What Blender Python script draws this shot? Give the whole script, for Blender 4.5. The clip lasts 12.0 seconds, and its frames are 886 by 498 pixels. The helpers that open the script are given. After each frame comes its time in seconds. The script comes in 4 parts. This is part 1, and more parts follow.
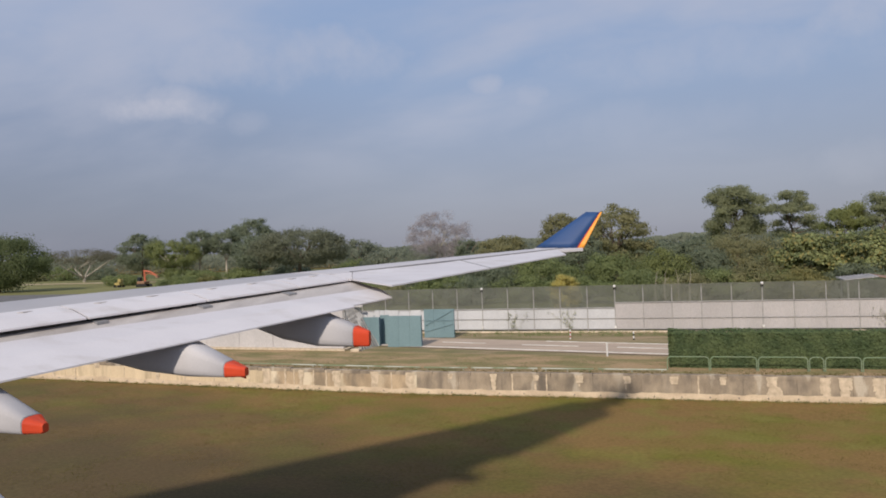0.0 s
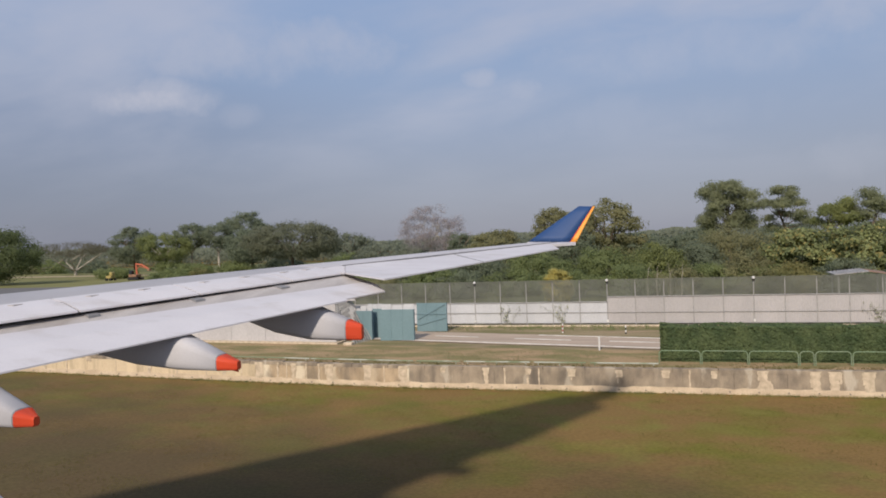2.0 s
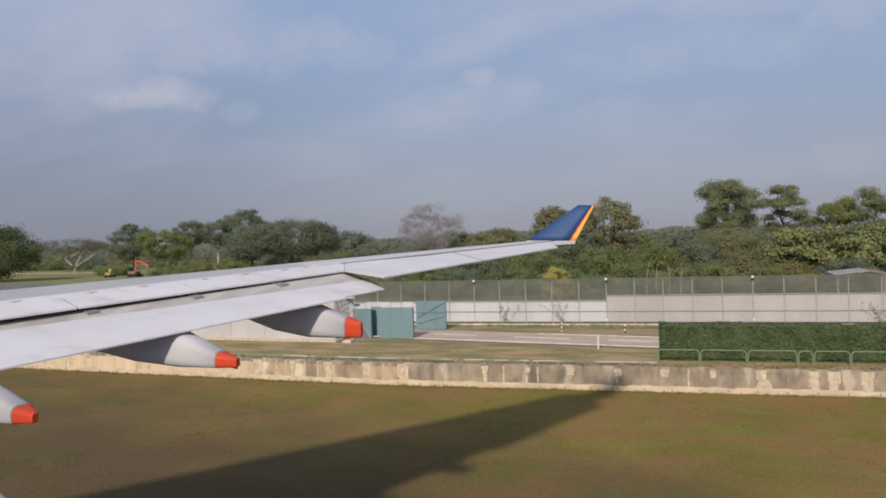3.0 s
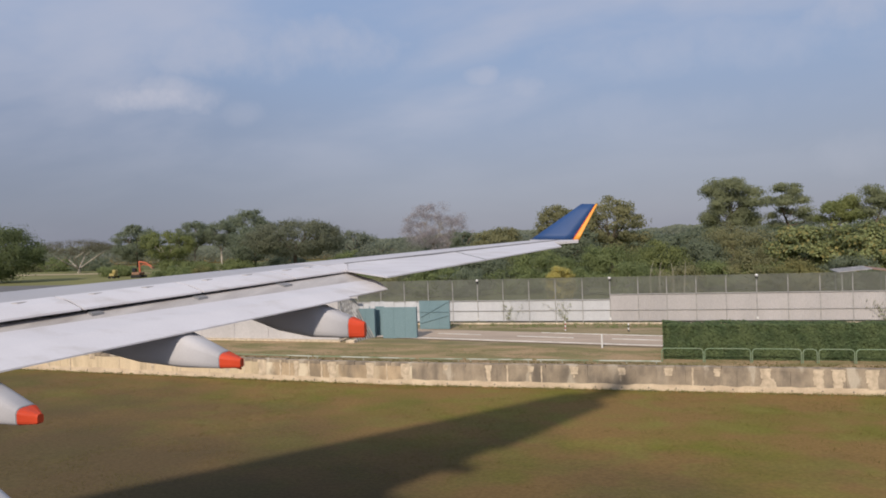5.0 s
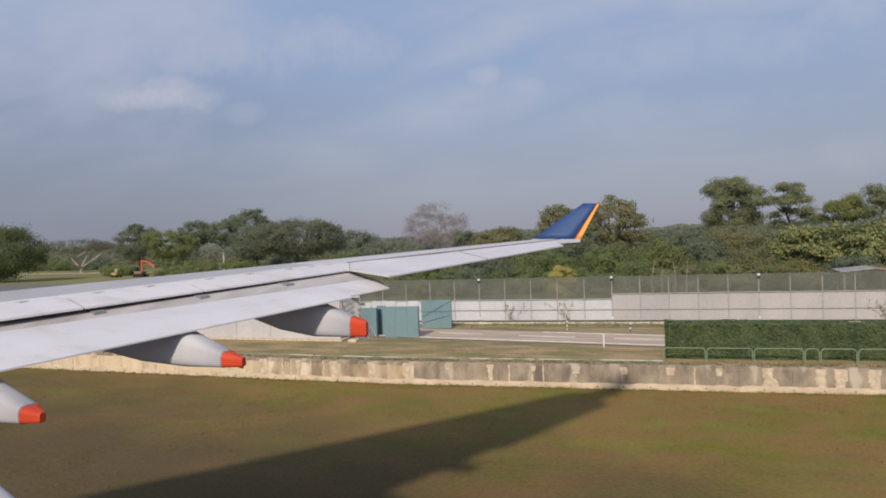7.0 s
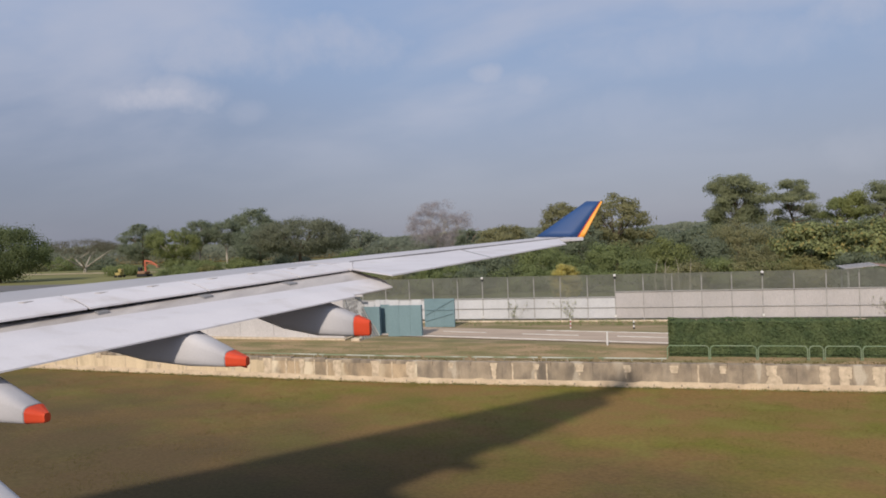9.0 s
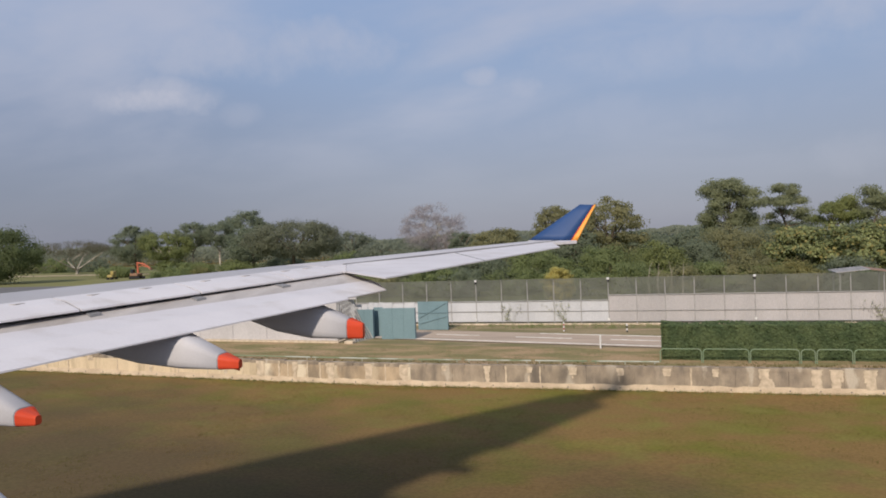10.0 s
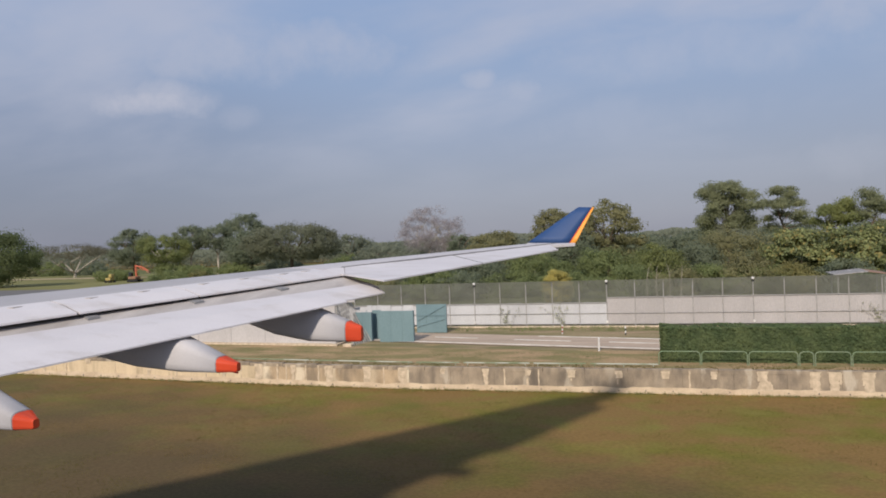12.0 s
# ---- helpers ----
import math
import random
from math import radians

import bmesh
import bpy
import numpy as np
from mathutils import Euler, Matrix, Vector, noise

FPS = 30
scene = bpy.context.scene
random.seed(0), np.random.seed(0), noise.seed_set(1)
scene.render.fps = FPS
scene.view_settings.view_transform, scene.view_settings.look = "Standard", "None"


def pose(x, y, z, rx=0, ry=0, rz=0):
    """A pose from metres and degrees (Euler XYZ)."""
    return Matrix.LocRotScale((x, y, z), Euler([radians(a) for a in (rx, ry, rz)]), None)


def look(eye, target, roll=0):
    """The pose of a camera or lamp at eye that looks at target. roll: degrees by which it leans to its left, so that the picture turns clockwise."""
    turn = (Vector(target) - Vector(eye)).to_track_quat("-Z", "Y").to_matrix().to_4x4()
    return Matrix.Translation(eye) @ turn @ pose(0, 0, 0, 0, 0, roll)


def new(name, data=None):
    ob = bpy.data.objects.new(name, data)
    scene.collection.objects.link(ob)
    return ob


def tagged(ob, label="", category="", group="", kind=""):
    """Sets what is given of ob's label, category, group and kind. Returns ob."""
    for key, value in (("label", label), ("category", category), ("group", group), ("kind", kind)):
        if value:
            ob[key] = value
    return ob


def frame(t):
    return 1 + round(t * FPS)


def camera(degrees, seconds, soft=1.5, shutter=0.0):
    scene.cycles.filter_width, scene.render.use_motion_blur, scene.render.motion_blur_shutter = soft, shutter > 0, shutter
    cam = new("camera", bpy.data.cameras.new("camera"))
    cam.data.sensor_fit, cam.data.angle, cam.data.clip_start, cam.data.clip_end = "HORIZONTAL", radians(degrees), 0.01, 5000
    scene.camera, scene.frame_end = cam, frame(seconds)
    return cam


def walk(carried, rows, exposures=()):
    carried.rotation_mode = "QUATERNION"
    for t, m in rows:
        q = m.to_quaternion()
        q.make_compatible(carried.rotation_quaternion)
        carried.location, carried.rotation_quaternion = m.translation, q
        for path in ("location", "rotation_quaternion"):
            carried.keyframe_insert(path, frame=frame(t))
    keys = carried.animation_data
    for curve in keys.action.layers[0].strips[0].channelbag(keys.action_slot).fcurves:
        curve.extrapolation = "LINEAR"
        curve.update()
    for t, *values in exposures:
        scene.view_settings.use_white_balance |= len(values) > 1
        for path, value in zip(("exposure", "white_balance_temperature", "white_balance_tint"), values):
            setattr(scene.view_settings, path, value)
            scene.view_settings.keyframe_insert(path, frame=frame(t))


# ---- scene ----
EYE = 5.8
cam = camera(62.4, 12.0, soft=1.8)
# the camera rides beside the wing: seconds, yaw, pitch, roll
ROWS = [
    (0.0, 16.661, 0.267, 2.119), (0.5, 16.275, 0.253, 2.173), (1.0, 16.257, 0.039, 2.214), (1.5, 16.290, 0.054, 2.085),
    (2.0, 16.106, -0.237, 1.970), (2.5, 15.911, -0.311, 1.688), (3.0, 16.064, -0.382, 1.739),
    (5.0, 16.310, -0.411, 1.993), (5.5, 16.265, -0.451, 1.792), (6.0, 16.500, -0.400, 2.000), (6.5, 16.440, -0.452, 1.806),
    (7.0, 16.455, -0.458, 1.963),
    (9.0, 16.683, -0.554, 2.206), (9.5, 16.365, -0.408, 1.983), (10.0, 16.186, -0.351, 2.053), (10.5, 16.090, -0.287, 1.930),
    (11.0, 16.162, -0.259, 2.126), (11.5, 16.060, -0.206, 1.980), (12.0, 16.063, -0.141, 2.112),
]
walk(cam, [(t, pose(0, 0, EYE, 90 + pitch, roll, yaw)) for t, yaw, pitch, roll in ROWS], exposures=[(0.0, 0.03), (12.0, 0.05)])

# ---- world and sun ----
SUN_ELEVATION, SUN_BEARING = radians(34.7), radians(182.4)   # bearing clockwise from +y: behind the wing
world = bpy.data.worlds.new("sky")
scene.world = world
world.use_nodes = True
wn = world.node_tree.nodes
wl = world.node_tree.links
wn.clear()


def wnode(kind, **values):
    n = wn.new(kind)
    for k, v in values.items():
        n.inputs[k].default_value = v
    return n


sky = wn.new("ShaderNodeTexSky")
sky.sky_type = "NISHITA"
sky.sun_disc = False
sky.sun_elevation, sky.sun_rotation = SUN_ELEVATION, SUN_BEARING
sky.air_density, sky.dust_density, sky.ozone_density = 1.0, 2.0, 1.5
coord = wn.new("ShaderNodeTexCoord")
split = wn.new("ShaderNodeSeparateXYZ")
wl.new(coord.outputs["Generated"], split.inputs[0])
height = wn.new("ShaderNodeValToRGB")
cr = height.color_ramp
cr.elements[0].position, cr.elements[0].color = 0.0, (0.30, 0.305, 0.365, 1)
cr.elements[1].position, cr.elements[1].color = 0.75, (0.37, 0.44, 0.59, 1)
e = cr.elements.new(0.10)
e.color = (0.305, 0.335, 0.43, 1)
e = cr.elements.new(0.36)
e.color = (0.25, 0.36, 0.58, 1)
e = cr.elements.new(0.22)
e.color = (0.285, 0.365, 0.53, 1)
wl.new(split.outputs["Z"], height.inputs[0])
# clouds lie on a high flat layer: the direction divided by its height
up = wn.new("ShaderNodeMath")
up.operation = "ADD"
up.inputs[1].default_value = 0.30
wl.new(split.outputs["Z"], up.inputs[0])
plane = wn.new("ShaderNodeVectorMath")
plane.operation = "DIVIDE"
wl.new(coord.outputs["Generated"], plane.inputs[0])
wl.new(up.outputs[0], plane.inputs[1])
stretch = wn.new("ShaderNodeMapping")
stretch.inputs["Scale"].default_value = (0.8, 1.1, 0.0)
stretch.inputs["Rotation"].default_value = (0, 0, radians(20))
stretch.inputs["Location"].default_value = (3.1, 1.7, 0)
wl.new(plane.outputs[0], stretch.inputs[0])
wisps = wnode("ShaderNodeTexNoise", Scale=1.7, Detail=5.0, Roughness=0.5, Distortion=0.2)
wl.new(stretch.outputs[0], wisps.inputs["Vector"])


def wmath(op, a, b):
    n = wn.new("ShaderNodeMath")
    n.operation = op
    for i, v in enumerate((a, b)):
        if isinstance(v, (int, float)):
            n.inputs[i].default_value = v
        else:
            wl.new(v, n.inputs[i])
    return n.outputs[0]


def wrange(src, a, z, lo, hi):
    n = wn.new("ShaderNodeMapRange")
    n.interpolation_type = "SMOOTHSTEP"
    for i, v in enumerate((a, z, lo, hi)):
        n.inputs[i + 1].default_value = v
    wl.new(src, n.inputs[0])
    return n.outputs[0]


cover = wmath("MULTIPLY", wrange(wisps.outputs[0], 0.40, 0.70, 0.0, 0.60), wrange(split.outputs["Z"], 0.06, 0.24, 0.15, 1.0))
# single soft clouds: bearing, height, breadth, depth (degrees), strength; ragged by noise
ragged = wnode("ShaderNodeTexNoise", Scale=13.0, Detail=6.0, Roughness=0.6)
wl.new(coord.outputs["Generated"], ragged.inputs["Vector"])
for bearing, high, wide, deep, strength in ((-38.6, 11.5, 4.6, 1.3, 0.66), (-38.0, 11.2, 2.8, 0.9, 0.98), (-31.3, 10.2, 1.4, 0.8, 0.24), (-40.5, 12.9, 3.2, 1.2, 0.30), (-13.0, 12.7, 1.2, 0.8, 0.52), (-9.8, 11.6, 1.8, 0.9, 0.44), (-36.0, 15.2, 14.0, 2.0, 0.52),
                                            (13.2, 14.8, 3.5, 1.6, 0.55), (13.0, 5.2, 4.0, 1.4, 0.22), (5.0, 13.6, 10.0, 1.9, 0.34), (-2.0, 9.0, 9.0, 1.6, 0.20)):
    turn = wn.new("ShaderNodeMapping")
    turn.vector_type = "POINT"
    a = radians(bearing)
    turn.inputs["Rotation"].default_value = (0, 0, a)
    wl.new(coord.outputs["Generated"], turn.inputs[0])
    s = wn.new("ShaderNodeSeparateXYZ")
    wl.new(turn.outputs[0], s.inputs[0])
    dx = wmath("DIVIDE", s.outputs["X"], math.sin(radians(wide)))
    dz = wmath("DIVIDE", wmath("SUBTRACT", s.outputs["Z"], math.sin(radians(high))), math.sin(radians(deep)))
    r2 = wmath("ADD", wmath("MULTIPLY", dx, dx), wmath("MULTIPLY", dz, dz))
    r2 = wmath("ADD", r2, wmath("MULTIPLY", wmath("SUBTRACT", ragged.outputs[0], 0.5), 4.5))
    r2 = wmath("ADD", r2, wmath("MULTIPLY", wmath("LESS_THAN", s.outputs["Y"], 0.0), 99.0))
    cover = wmath("MAXIMUM", cover, wrange(r2, -0.6, 2.0, strength, 0.0))
cloudy = wn.new("ShaderNodeMix")
cloudy.data_type = "RGBA"
cloudy.inputs["B"].default_value = (0.50, 0.50, 0.58, 1)
wl.new(cover, cloudy.inputs["Factor"])
# the low sky is duller on the side away from the glare
dull = wn.new("ShaderNodeMix")
dull.data_type, dull.blend_type = "RGBA", "MULTIPLY"
dull.inputs["B"].default_value = (0.76, 0.78, 0.82, 1)
wl.new(wmath("MULTIPLY", wrange(split.outputs["X"], -0.72, -0.25, 1.0, 0.0), wrange(split.outputs["Z"], 0.16, 0.30, 1.0, 0.0)), dull.inputs["Factor"])
wl.new(height.outputs[0], dull.inputs["A"])
wl.new(dull.outputs["Result"], cloudy.inputs["A"])
haze = wnode("ShaderNodeBackground", Strength=1.08)
wl.new(cloudy.outputs["Result"], haze.inputs[0])
clear = wnode("ShaderNodeBackground", Strength=0.08)
wl.new(sky.outputs[0], clear.inputs[0])
both = wn.new("ShaderNodeMixShader")
both.inputs[0].default_value = 0.85
wl.new(clear.outputs[0], both.inputs[1])
wl.new(haze.outputs[0], both.inputs[2])
wout = wn.new("ShaderNodeOutputWorld")
wl.new(both.outputs[0], wout.inputs[0])

sun = new("sun", bpy.data.lights.new("sun", "SUN"))
sun.data.energy, sun.data.angle, sun.data.color = 3.7, radians(3.2), (1.0, 0.888, 0.765)
sun.matrix_world = look((0, 0, 60), Vector((0, 0, 60)) + Vector((0.06, 1.445, -1.0)))

# ---- materials ----
MATS = {}


def shade(name, colour, dark=None, rough=0.8, scale=1.0, detail=6.0, low=0.35, high=0.65, stretch=(1, 1, 1), bump=0.0, bump_scale=20.0,
          fine=0.12, metal=0.0, island=0.0, piece=0.0, stain=None, stain_scale=0.3, stain_at=(0.5, 0.7), translucent=0.0, alpha=1.0, lime=None, browned=None):
    """A paint, soil or leaf material: two colours in patches, fine grain, stains, relief."""
    m = bpy.data.materials.new(name)
    m.use_nodes = True
    n, l = m.node_tree.nodes, m.node_tree.links
    b = n["Principled BSDF"]
    b.inputs["Roughness"].default_value, b.inputs["Metallic"].default_value = rough, metal
    b.inputs["Specular IOR Level"].default_value = 0.3 if rough < 0.75 else 0.08
    geo = n.new("ShaderNodeNewGeometry")
    mp = n.new("ShaderNodeMapping")
    mp.inputs["Scale"].default_value = stretch
    l.new(geo.outputs["Position"], mp.inputs[0])

    def noisy(s, d=5.0):
        t = n.new("ShaderNodeTexNoise")
        t.inputs["Scale"].default_value, t.inputs["Detail"].default_value = s, d
        l.new(mp.outputs[0], t.inputs["Vector"])
        return t.outputs[0]

    def ranged(src, a, z, lo=0.0, hi=1.0):
        r = n.new("ShaderNodeMapRange")
        for i, v in enumerate((a, z, lo, hi)):
            r.inputs[i + 1].default_value = v
        l.new(src, r.inputs[0])
        return r.outputs[0]

    def mixed(fac, a, z, mode="MIX"):
        x = n.new("ShaderNodeMix")
        x.data_type, x.blend_type = "RGBA", mode
        for sock, v in (("Factor", fac), ("A", a), ("B", z)):
            if isinstance(v, (tuple, float)):
                x.inputs[sock].default_value = (*v, 1) if isinstance(v, tuple) else v
            else:
                l.new(v, x.inputs[sock])
        return x.outputs["Result"]

    dark = dark or tuple(c * 0.8 for c in colour)
    col = mixed(ranged(noisy(scale, detail), low, high), dark, colour)
    if stain:
        col = mixed(ranged(noisy(stain_scale, 8.0), *stain_at), col, stain)
    if lime:
        # pale lime streaks below the joints: colour, half width, strength
        s4 = n.new("ShaderNodeSeparateXYZ")
        l.new(geo.outputs["Position"], s4.inputs[0])
        chain = s4.outputs["X"]
        for op, v in (("ADD", 40.63), ("PINGPONG", 0.965)):
            q = n.new("ShaderNodeMath")
            q.operation = op
            l.new(chain, q.inputs[0])
            q.inputs[1].default_value = v
            chain = q.outputs[0]
        q = n.new("ShaderNodeMath")
        q.operation = "ADD"
        l.new(chain, q.inputs[0])
        l.new(ranged(noisy(2.2, 4.0), 0.25, 0.75, -0.32, 0.32), q.inputs[1])
        q2 = n.new("ShaderNodeMath")
        q2.operation = "MULTIPLY"
        l.new(ranged(q.outputs[0], lime[1] * 0.55, lime[1] * 1.5, 1.0, 0.0), q2.inputs[0])
        l.new(ranged(noisy(0.7, 3.0), 0.36, 0.58, 0.15, lime[2]), q2.inputs[1])
        col = mixed(q2.outputs[0], col, lime[0])
    if browned:
        # darker brown towards the taxiway, wider towards one end: colour, where it starts, where it is full
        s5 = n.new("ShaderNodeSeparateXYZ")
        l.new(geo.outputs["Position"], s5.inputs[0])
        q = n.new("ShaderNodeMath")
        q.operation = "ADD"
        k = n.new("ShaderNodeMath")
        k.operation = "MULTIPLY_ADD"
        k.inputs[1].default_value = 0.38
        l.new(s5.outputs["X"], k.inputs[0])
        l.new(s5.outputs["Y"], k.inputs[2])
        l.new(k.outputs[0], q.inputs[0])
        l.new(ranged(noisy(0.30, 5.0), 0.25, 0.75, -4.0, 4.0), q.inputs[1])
        col = mixed(ranged(q.outputs[0], browned[1], browned[2], 0.0, 0.85), col, browned[0])
    if fine:
        col = mixed(fine, col, mixed(ranged(noisy(bump_scale * 1.7), 0.3, 0.7), (0.0, 0.0, 0.0), (1.0, 1.0, 1.0)), "OVERLAY")
    for amount, out in ((island, geo.outputs["Random Per Island"]), (piece, None)):
        if amount:
            src = out or n.new("ShaderNodeObjectInfo").outputs["Random"]
            col = mixed(1.0, col, ranged(src, 0, 1, 1 - amount, 1 + amount), "MULTIPLY")
    l.new(col, b.inputs["Base Color"])
    if bump:
        bp = n.new("ShaderNodeBump")
        bp.inputs["Strength"].default_value, bp.inputs["Distance"].default_value = bump, 0.05
        l.new(noisy(bump_scale), bp.inputs["Height"])
        l.new(bp.outputs[0], b.inputs["Normal"])
    if translucent:
        tr = n.new("ShaderNodeBsdfTranslucent")
        l.new(col, tr.inputs[0])
        mx = n.new("ShaderNodeMixShader")
        mx.inputs[0].default_value = translucent
        l.new(b.outputs[0], mx.inputs[1])
        l.new(tr.outputs[0], mx.inputs[2])
        l.new(mx.outputs[0], n["Material Output"].inputs[0])
    if alpha < 1:
        # wire netting: crossed diagonal wires with open air between
        t2 = n.new("ShaderNodeBsdfTransparent")
        mx = n.new("ShaderNodeMixShader")
        s3 = n.new("ShaderNodeSeparateXYZ")
        l.new(geo.outputs["Position"], s3.inputs[0])
        wires = []
        for op in ("ADD", "SUBTRACT"):
            a = n.new("ShaderNodeMath")
            a.operation = op
            l.new(s3.outputs["X"], a.inputs[0])
            l.new(s3.outputs["Z"], a.inputs[1])
            f = n.new("ShaderNodeMath")
            f.operation = "PINGPONG"
            f.inputs[1].default_value = 0.03
            l.new(a.outputs[0], f.inputs[0])
            g = n.new("ShaderNodeMath")
            g.operation = "LESS_THAN"
            g.inputs[1].default_value = 0.03 * alpha
            l.new(f.outputs[0], g.inputs[0])
            wires.append(g.outputs[0])
        k = n.new("ShaderNodeMath")
        k.operation = "MAXIMUM"
        l.new(wires[0], k.inputs[0])
        l.new(wires[1], k.inputs[1])
        l.new(k.outputs[0], mx.inputs[0])
        l.new(t2.outputs[0], mx.inputs[1])
        l.new(b.outputs[0], mx.inputs[2])
        l.new(mx.outputs[0], n["Material Output"].inputs[0])
    MATS[name] = m
    return m


GRASS = shade("field_grass", (0.150, 0.136, 0.030), (0.205, 0.131, 0.049), rough=0.95, scale=0.42, detail=5.0, low=0.46, high=0.66, stretch=(0.8, 0.9, 1),
              bump=0.5, bump_scale=6.0, fine=0.15, stain=(0.182, 0.158, 0.043), stain_scale=0.75, stain_at=(0.50, 0.74), browned=((0.088, 0.066, 0.038), 25.5, 13.5))
FAR_VERGE = shade("weedy_verge", (0.30, 0.235, 0.145), (0.18, 0.165, 0.080), rough=0.95, scale=0.35, stretch=(0.5, 1.8, 1), bump=0.5, bump_scale=8.0, fine=0.25, stain=(0.33, 0.24, 0.16), stain_scale=0.5, stain_at=(0.55, 0.68))
VERGE = shade("dry_verge", (0.355, 0.252, 0.146), (0.215, 0.186, 0.088), rough=0.95, scale=0.62, low=0.40, high=0.60, stretch=(0.6, 1.3, 1), bump=0.5, bump_scale=8.0, fine=0.25)
ROAD = shade("worn_concrete_road", (0.46, 0.365, 0.285), (0.36, 0.29, 0.23), rough=0.92, scale=0.5, stretch=(0.4, 1.8, 1), bump=0.15, bump_scale=30)
LINE = shade("road_paint", (0.62, 0.60, 0.56), (0.45, 0.42, 0.37), rough=0.8, scale=1.5, low=0.3, high=0.6)
LAWN = shade("far_lawn", (0.20, 0.195, 0.085), (0.165, 0.16, 0.07), rough=0.95, scale=0.05)
FAR_ROAD = shade("grey_asphalt", (0.17, 0.165, 0.165), (0.13, 0.128, 0.128), rough=0.9, scale=0.3)
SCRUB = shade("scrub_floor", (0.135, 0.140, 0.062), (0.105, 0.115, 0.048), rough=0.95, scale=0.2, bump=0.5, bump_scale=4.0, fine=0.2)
# pavement out of view, kept pale so that it lights the fairings from below
BOUNCE_PAVING = shade("bounce_concrete", (0.40, 0.37, 0.33), (0.33, 0.305, 0.27), rough=0.9, scale=0.4, bump=0.2, bump_scale=40)
SAND = shade("sandy_track", (0.45, 0.37, 0.24), rough=0.95, scale=0.4)
WALL = shade("stained_concrete", (0.385, 0.317, 0.237), (0.232, 0.190, 0.144), rough=0.95, scale=2.0, low=0.34, high=0.68, stretch=(0.9, 1, 0.45), bump=0.25, bump_scale=25,
             stain=(0.165, 0.14, 0.115), stain_scale=1.9, stain_at=(0.46, 0.70), piece=0.05, lime=((0.50, 0.44, 0.355), 0.13, 0.75))
WALL_MID = shade("streaked_concrete", (0.493, 0.380, 0.257), (0.315, 0.245, 0.166), rough=0.95, scale=2.0, low=0.34, high=0.66, stretch=(1.0, 1, 0.35), bump=0.25, bump_scale=25,
                 stain=(0.24, 0.195, 0.145), stain_scale=1.3, stain_at=(0.48, 0.66), piece=0.05, lime=((0.66, 0.57, 0.43), 0.24, 0.95))
WALL_NEW = shade("cleaner_concrete", (0.64, 0.52, 0.355), (0.53, 0.43, 0.295), rough=0.95, scale=1.4, stretch=(1.2, 1, 0.18), bump=0.25, bump_scale=25,
                 stain=(0.36, 0.29, 0.20), stain_scale=1.6, stain_at=(0.54, 0.75), piece=0.04)
FOOT = shade("pale_wall_foot", (0.624, 0.508, 0.369), (0.484, 0.384, 0.276), rough=0.95, scale=1.5, bump=0.3, bump_scale=18)
PATCH = shade("pale_mortar_patch", (0.63, 0.522, 0.39), (0.43, 0.352, 0.26), rough=0.95, scale=4.0, bump=0.3, bump_scale=25)
SCREEN = shade("dull_white_panel", (0.475, 0.46, 0.46), (0.43, 0.415, 0.415), rough=0.75, scale=0.6, stretch=(1, 1, 0.3), piece=0.03)
PANEL_W = shade("white_sheet", (0.535, 0.54, 0.555), (0.475, 0.48, 0.495), rough=0.7, scale=0.7, stretch=(1, 1, 0.3), piece=0.05)
PANEL_G = shade("greyish_sheet", (0.427, 0.404, 0.399), (0.385, 0.366, 0.361), rough=0.7, scale=0.7, stretch=(1, 1, 0.3), piece=0.05)
STEEL = shade("galvanised_steel", (0.41, 0.40, 0.38), (0.32, 0.31, 0.30), rough=0.55, metal=0.3, scale=3)
NET = shade("dark_netting", (0.158, 0.165, 0.142), rough=0.9, scale=1.0, alpha=0.42)
LAMP = shade("white_enamel", (0.70, 0.69, 0.67), rough=0.4, scale=2)
BLACK = shade("black_rubber", (0.02, 0.02, 0.02), rough=0.7, scale=3)
RED = shade("red_paint", (0.38, 0.11, 0.09), rough=0.6, scale=3)
GREEN_RAIL = shade("green_rail_paint", (0.19, 0.265, 0.165), (0.23, 0.28, 0.19), rough=0.8, scale=2)
PALE_RAIL = shade("weathered_pipe", (0.42, 0.44, 0.38), (0.20, 0.24, 0.15), rough=0.8, scale=0.6, low=0.45, high=0.55)
TEAL = shade("teal_sheet", (0.180, 0.262, 0.285), (0.155, 0.232, 0.255), rough=0.75, scale=0.8, stretch=(1, 1, 0.4))
WHITE_WING = shade("white_wing_paint", (0.575, 0.560, 0.585), (0.53, 0.515, 0.54), rough=0.6, scale=0.8, stretch=(0.6, 1.4, 1), fine=0.04, stain=(0.44, 0.415, 0.41), stain_scale=1.7, stain_at=(0.54, 0.80))
# wing grey made paler, standing in for the sky reflected at a grazing angle
SHEEN_SKIN = shade("pale_sheen_paint", (0.485, 0.468, 0.485), (0.45, 0.433, 0.45), rough=0.5, scale=0.6, fine=0.03)
GREY_WING = shade("grey_wing_paint", (0.385, 0.372, 0.382), (0.345, 0.333, 0.342), rough=0.42, scale=0.6, fine=0.03)
FLAP_GREY = shade("sealed_flap_nose", (0.46, 0.43, 0.415), (0.35, 0.325, 0.315), rough=0.6, scale=1.6, stretch=(1.5, 0.5, 1), fine=0.08, stain=(0.30, 0.27, 0.25), stain_scale=1.1, stain_at=(0.56, 0.74))
PLATE = shade("dark_plate", (0.24, 0.24, 0.25), rough=0.5, scale=2)
SEAM = shade("dark_seam", (0.10, 0.10, 0.11), rough=0.7, scale=2)
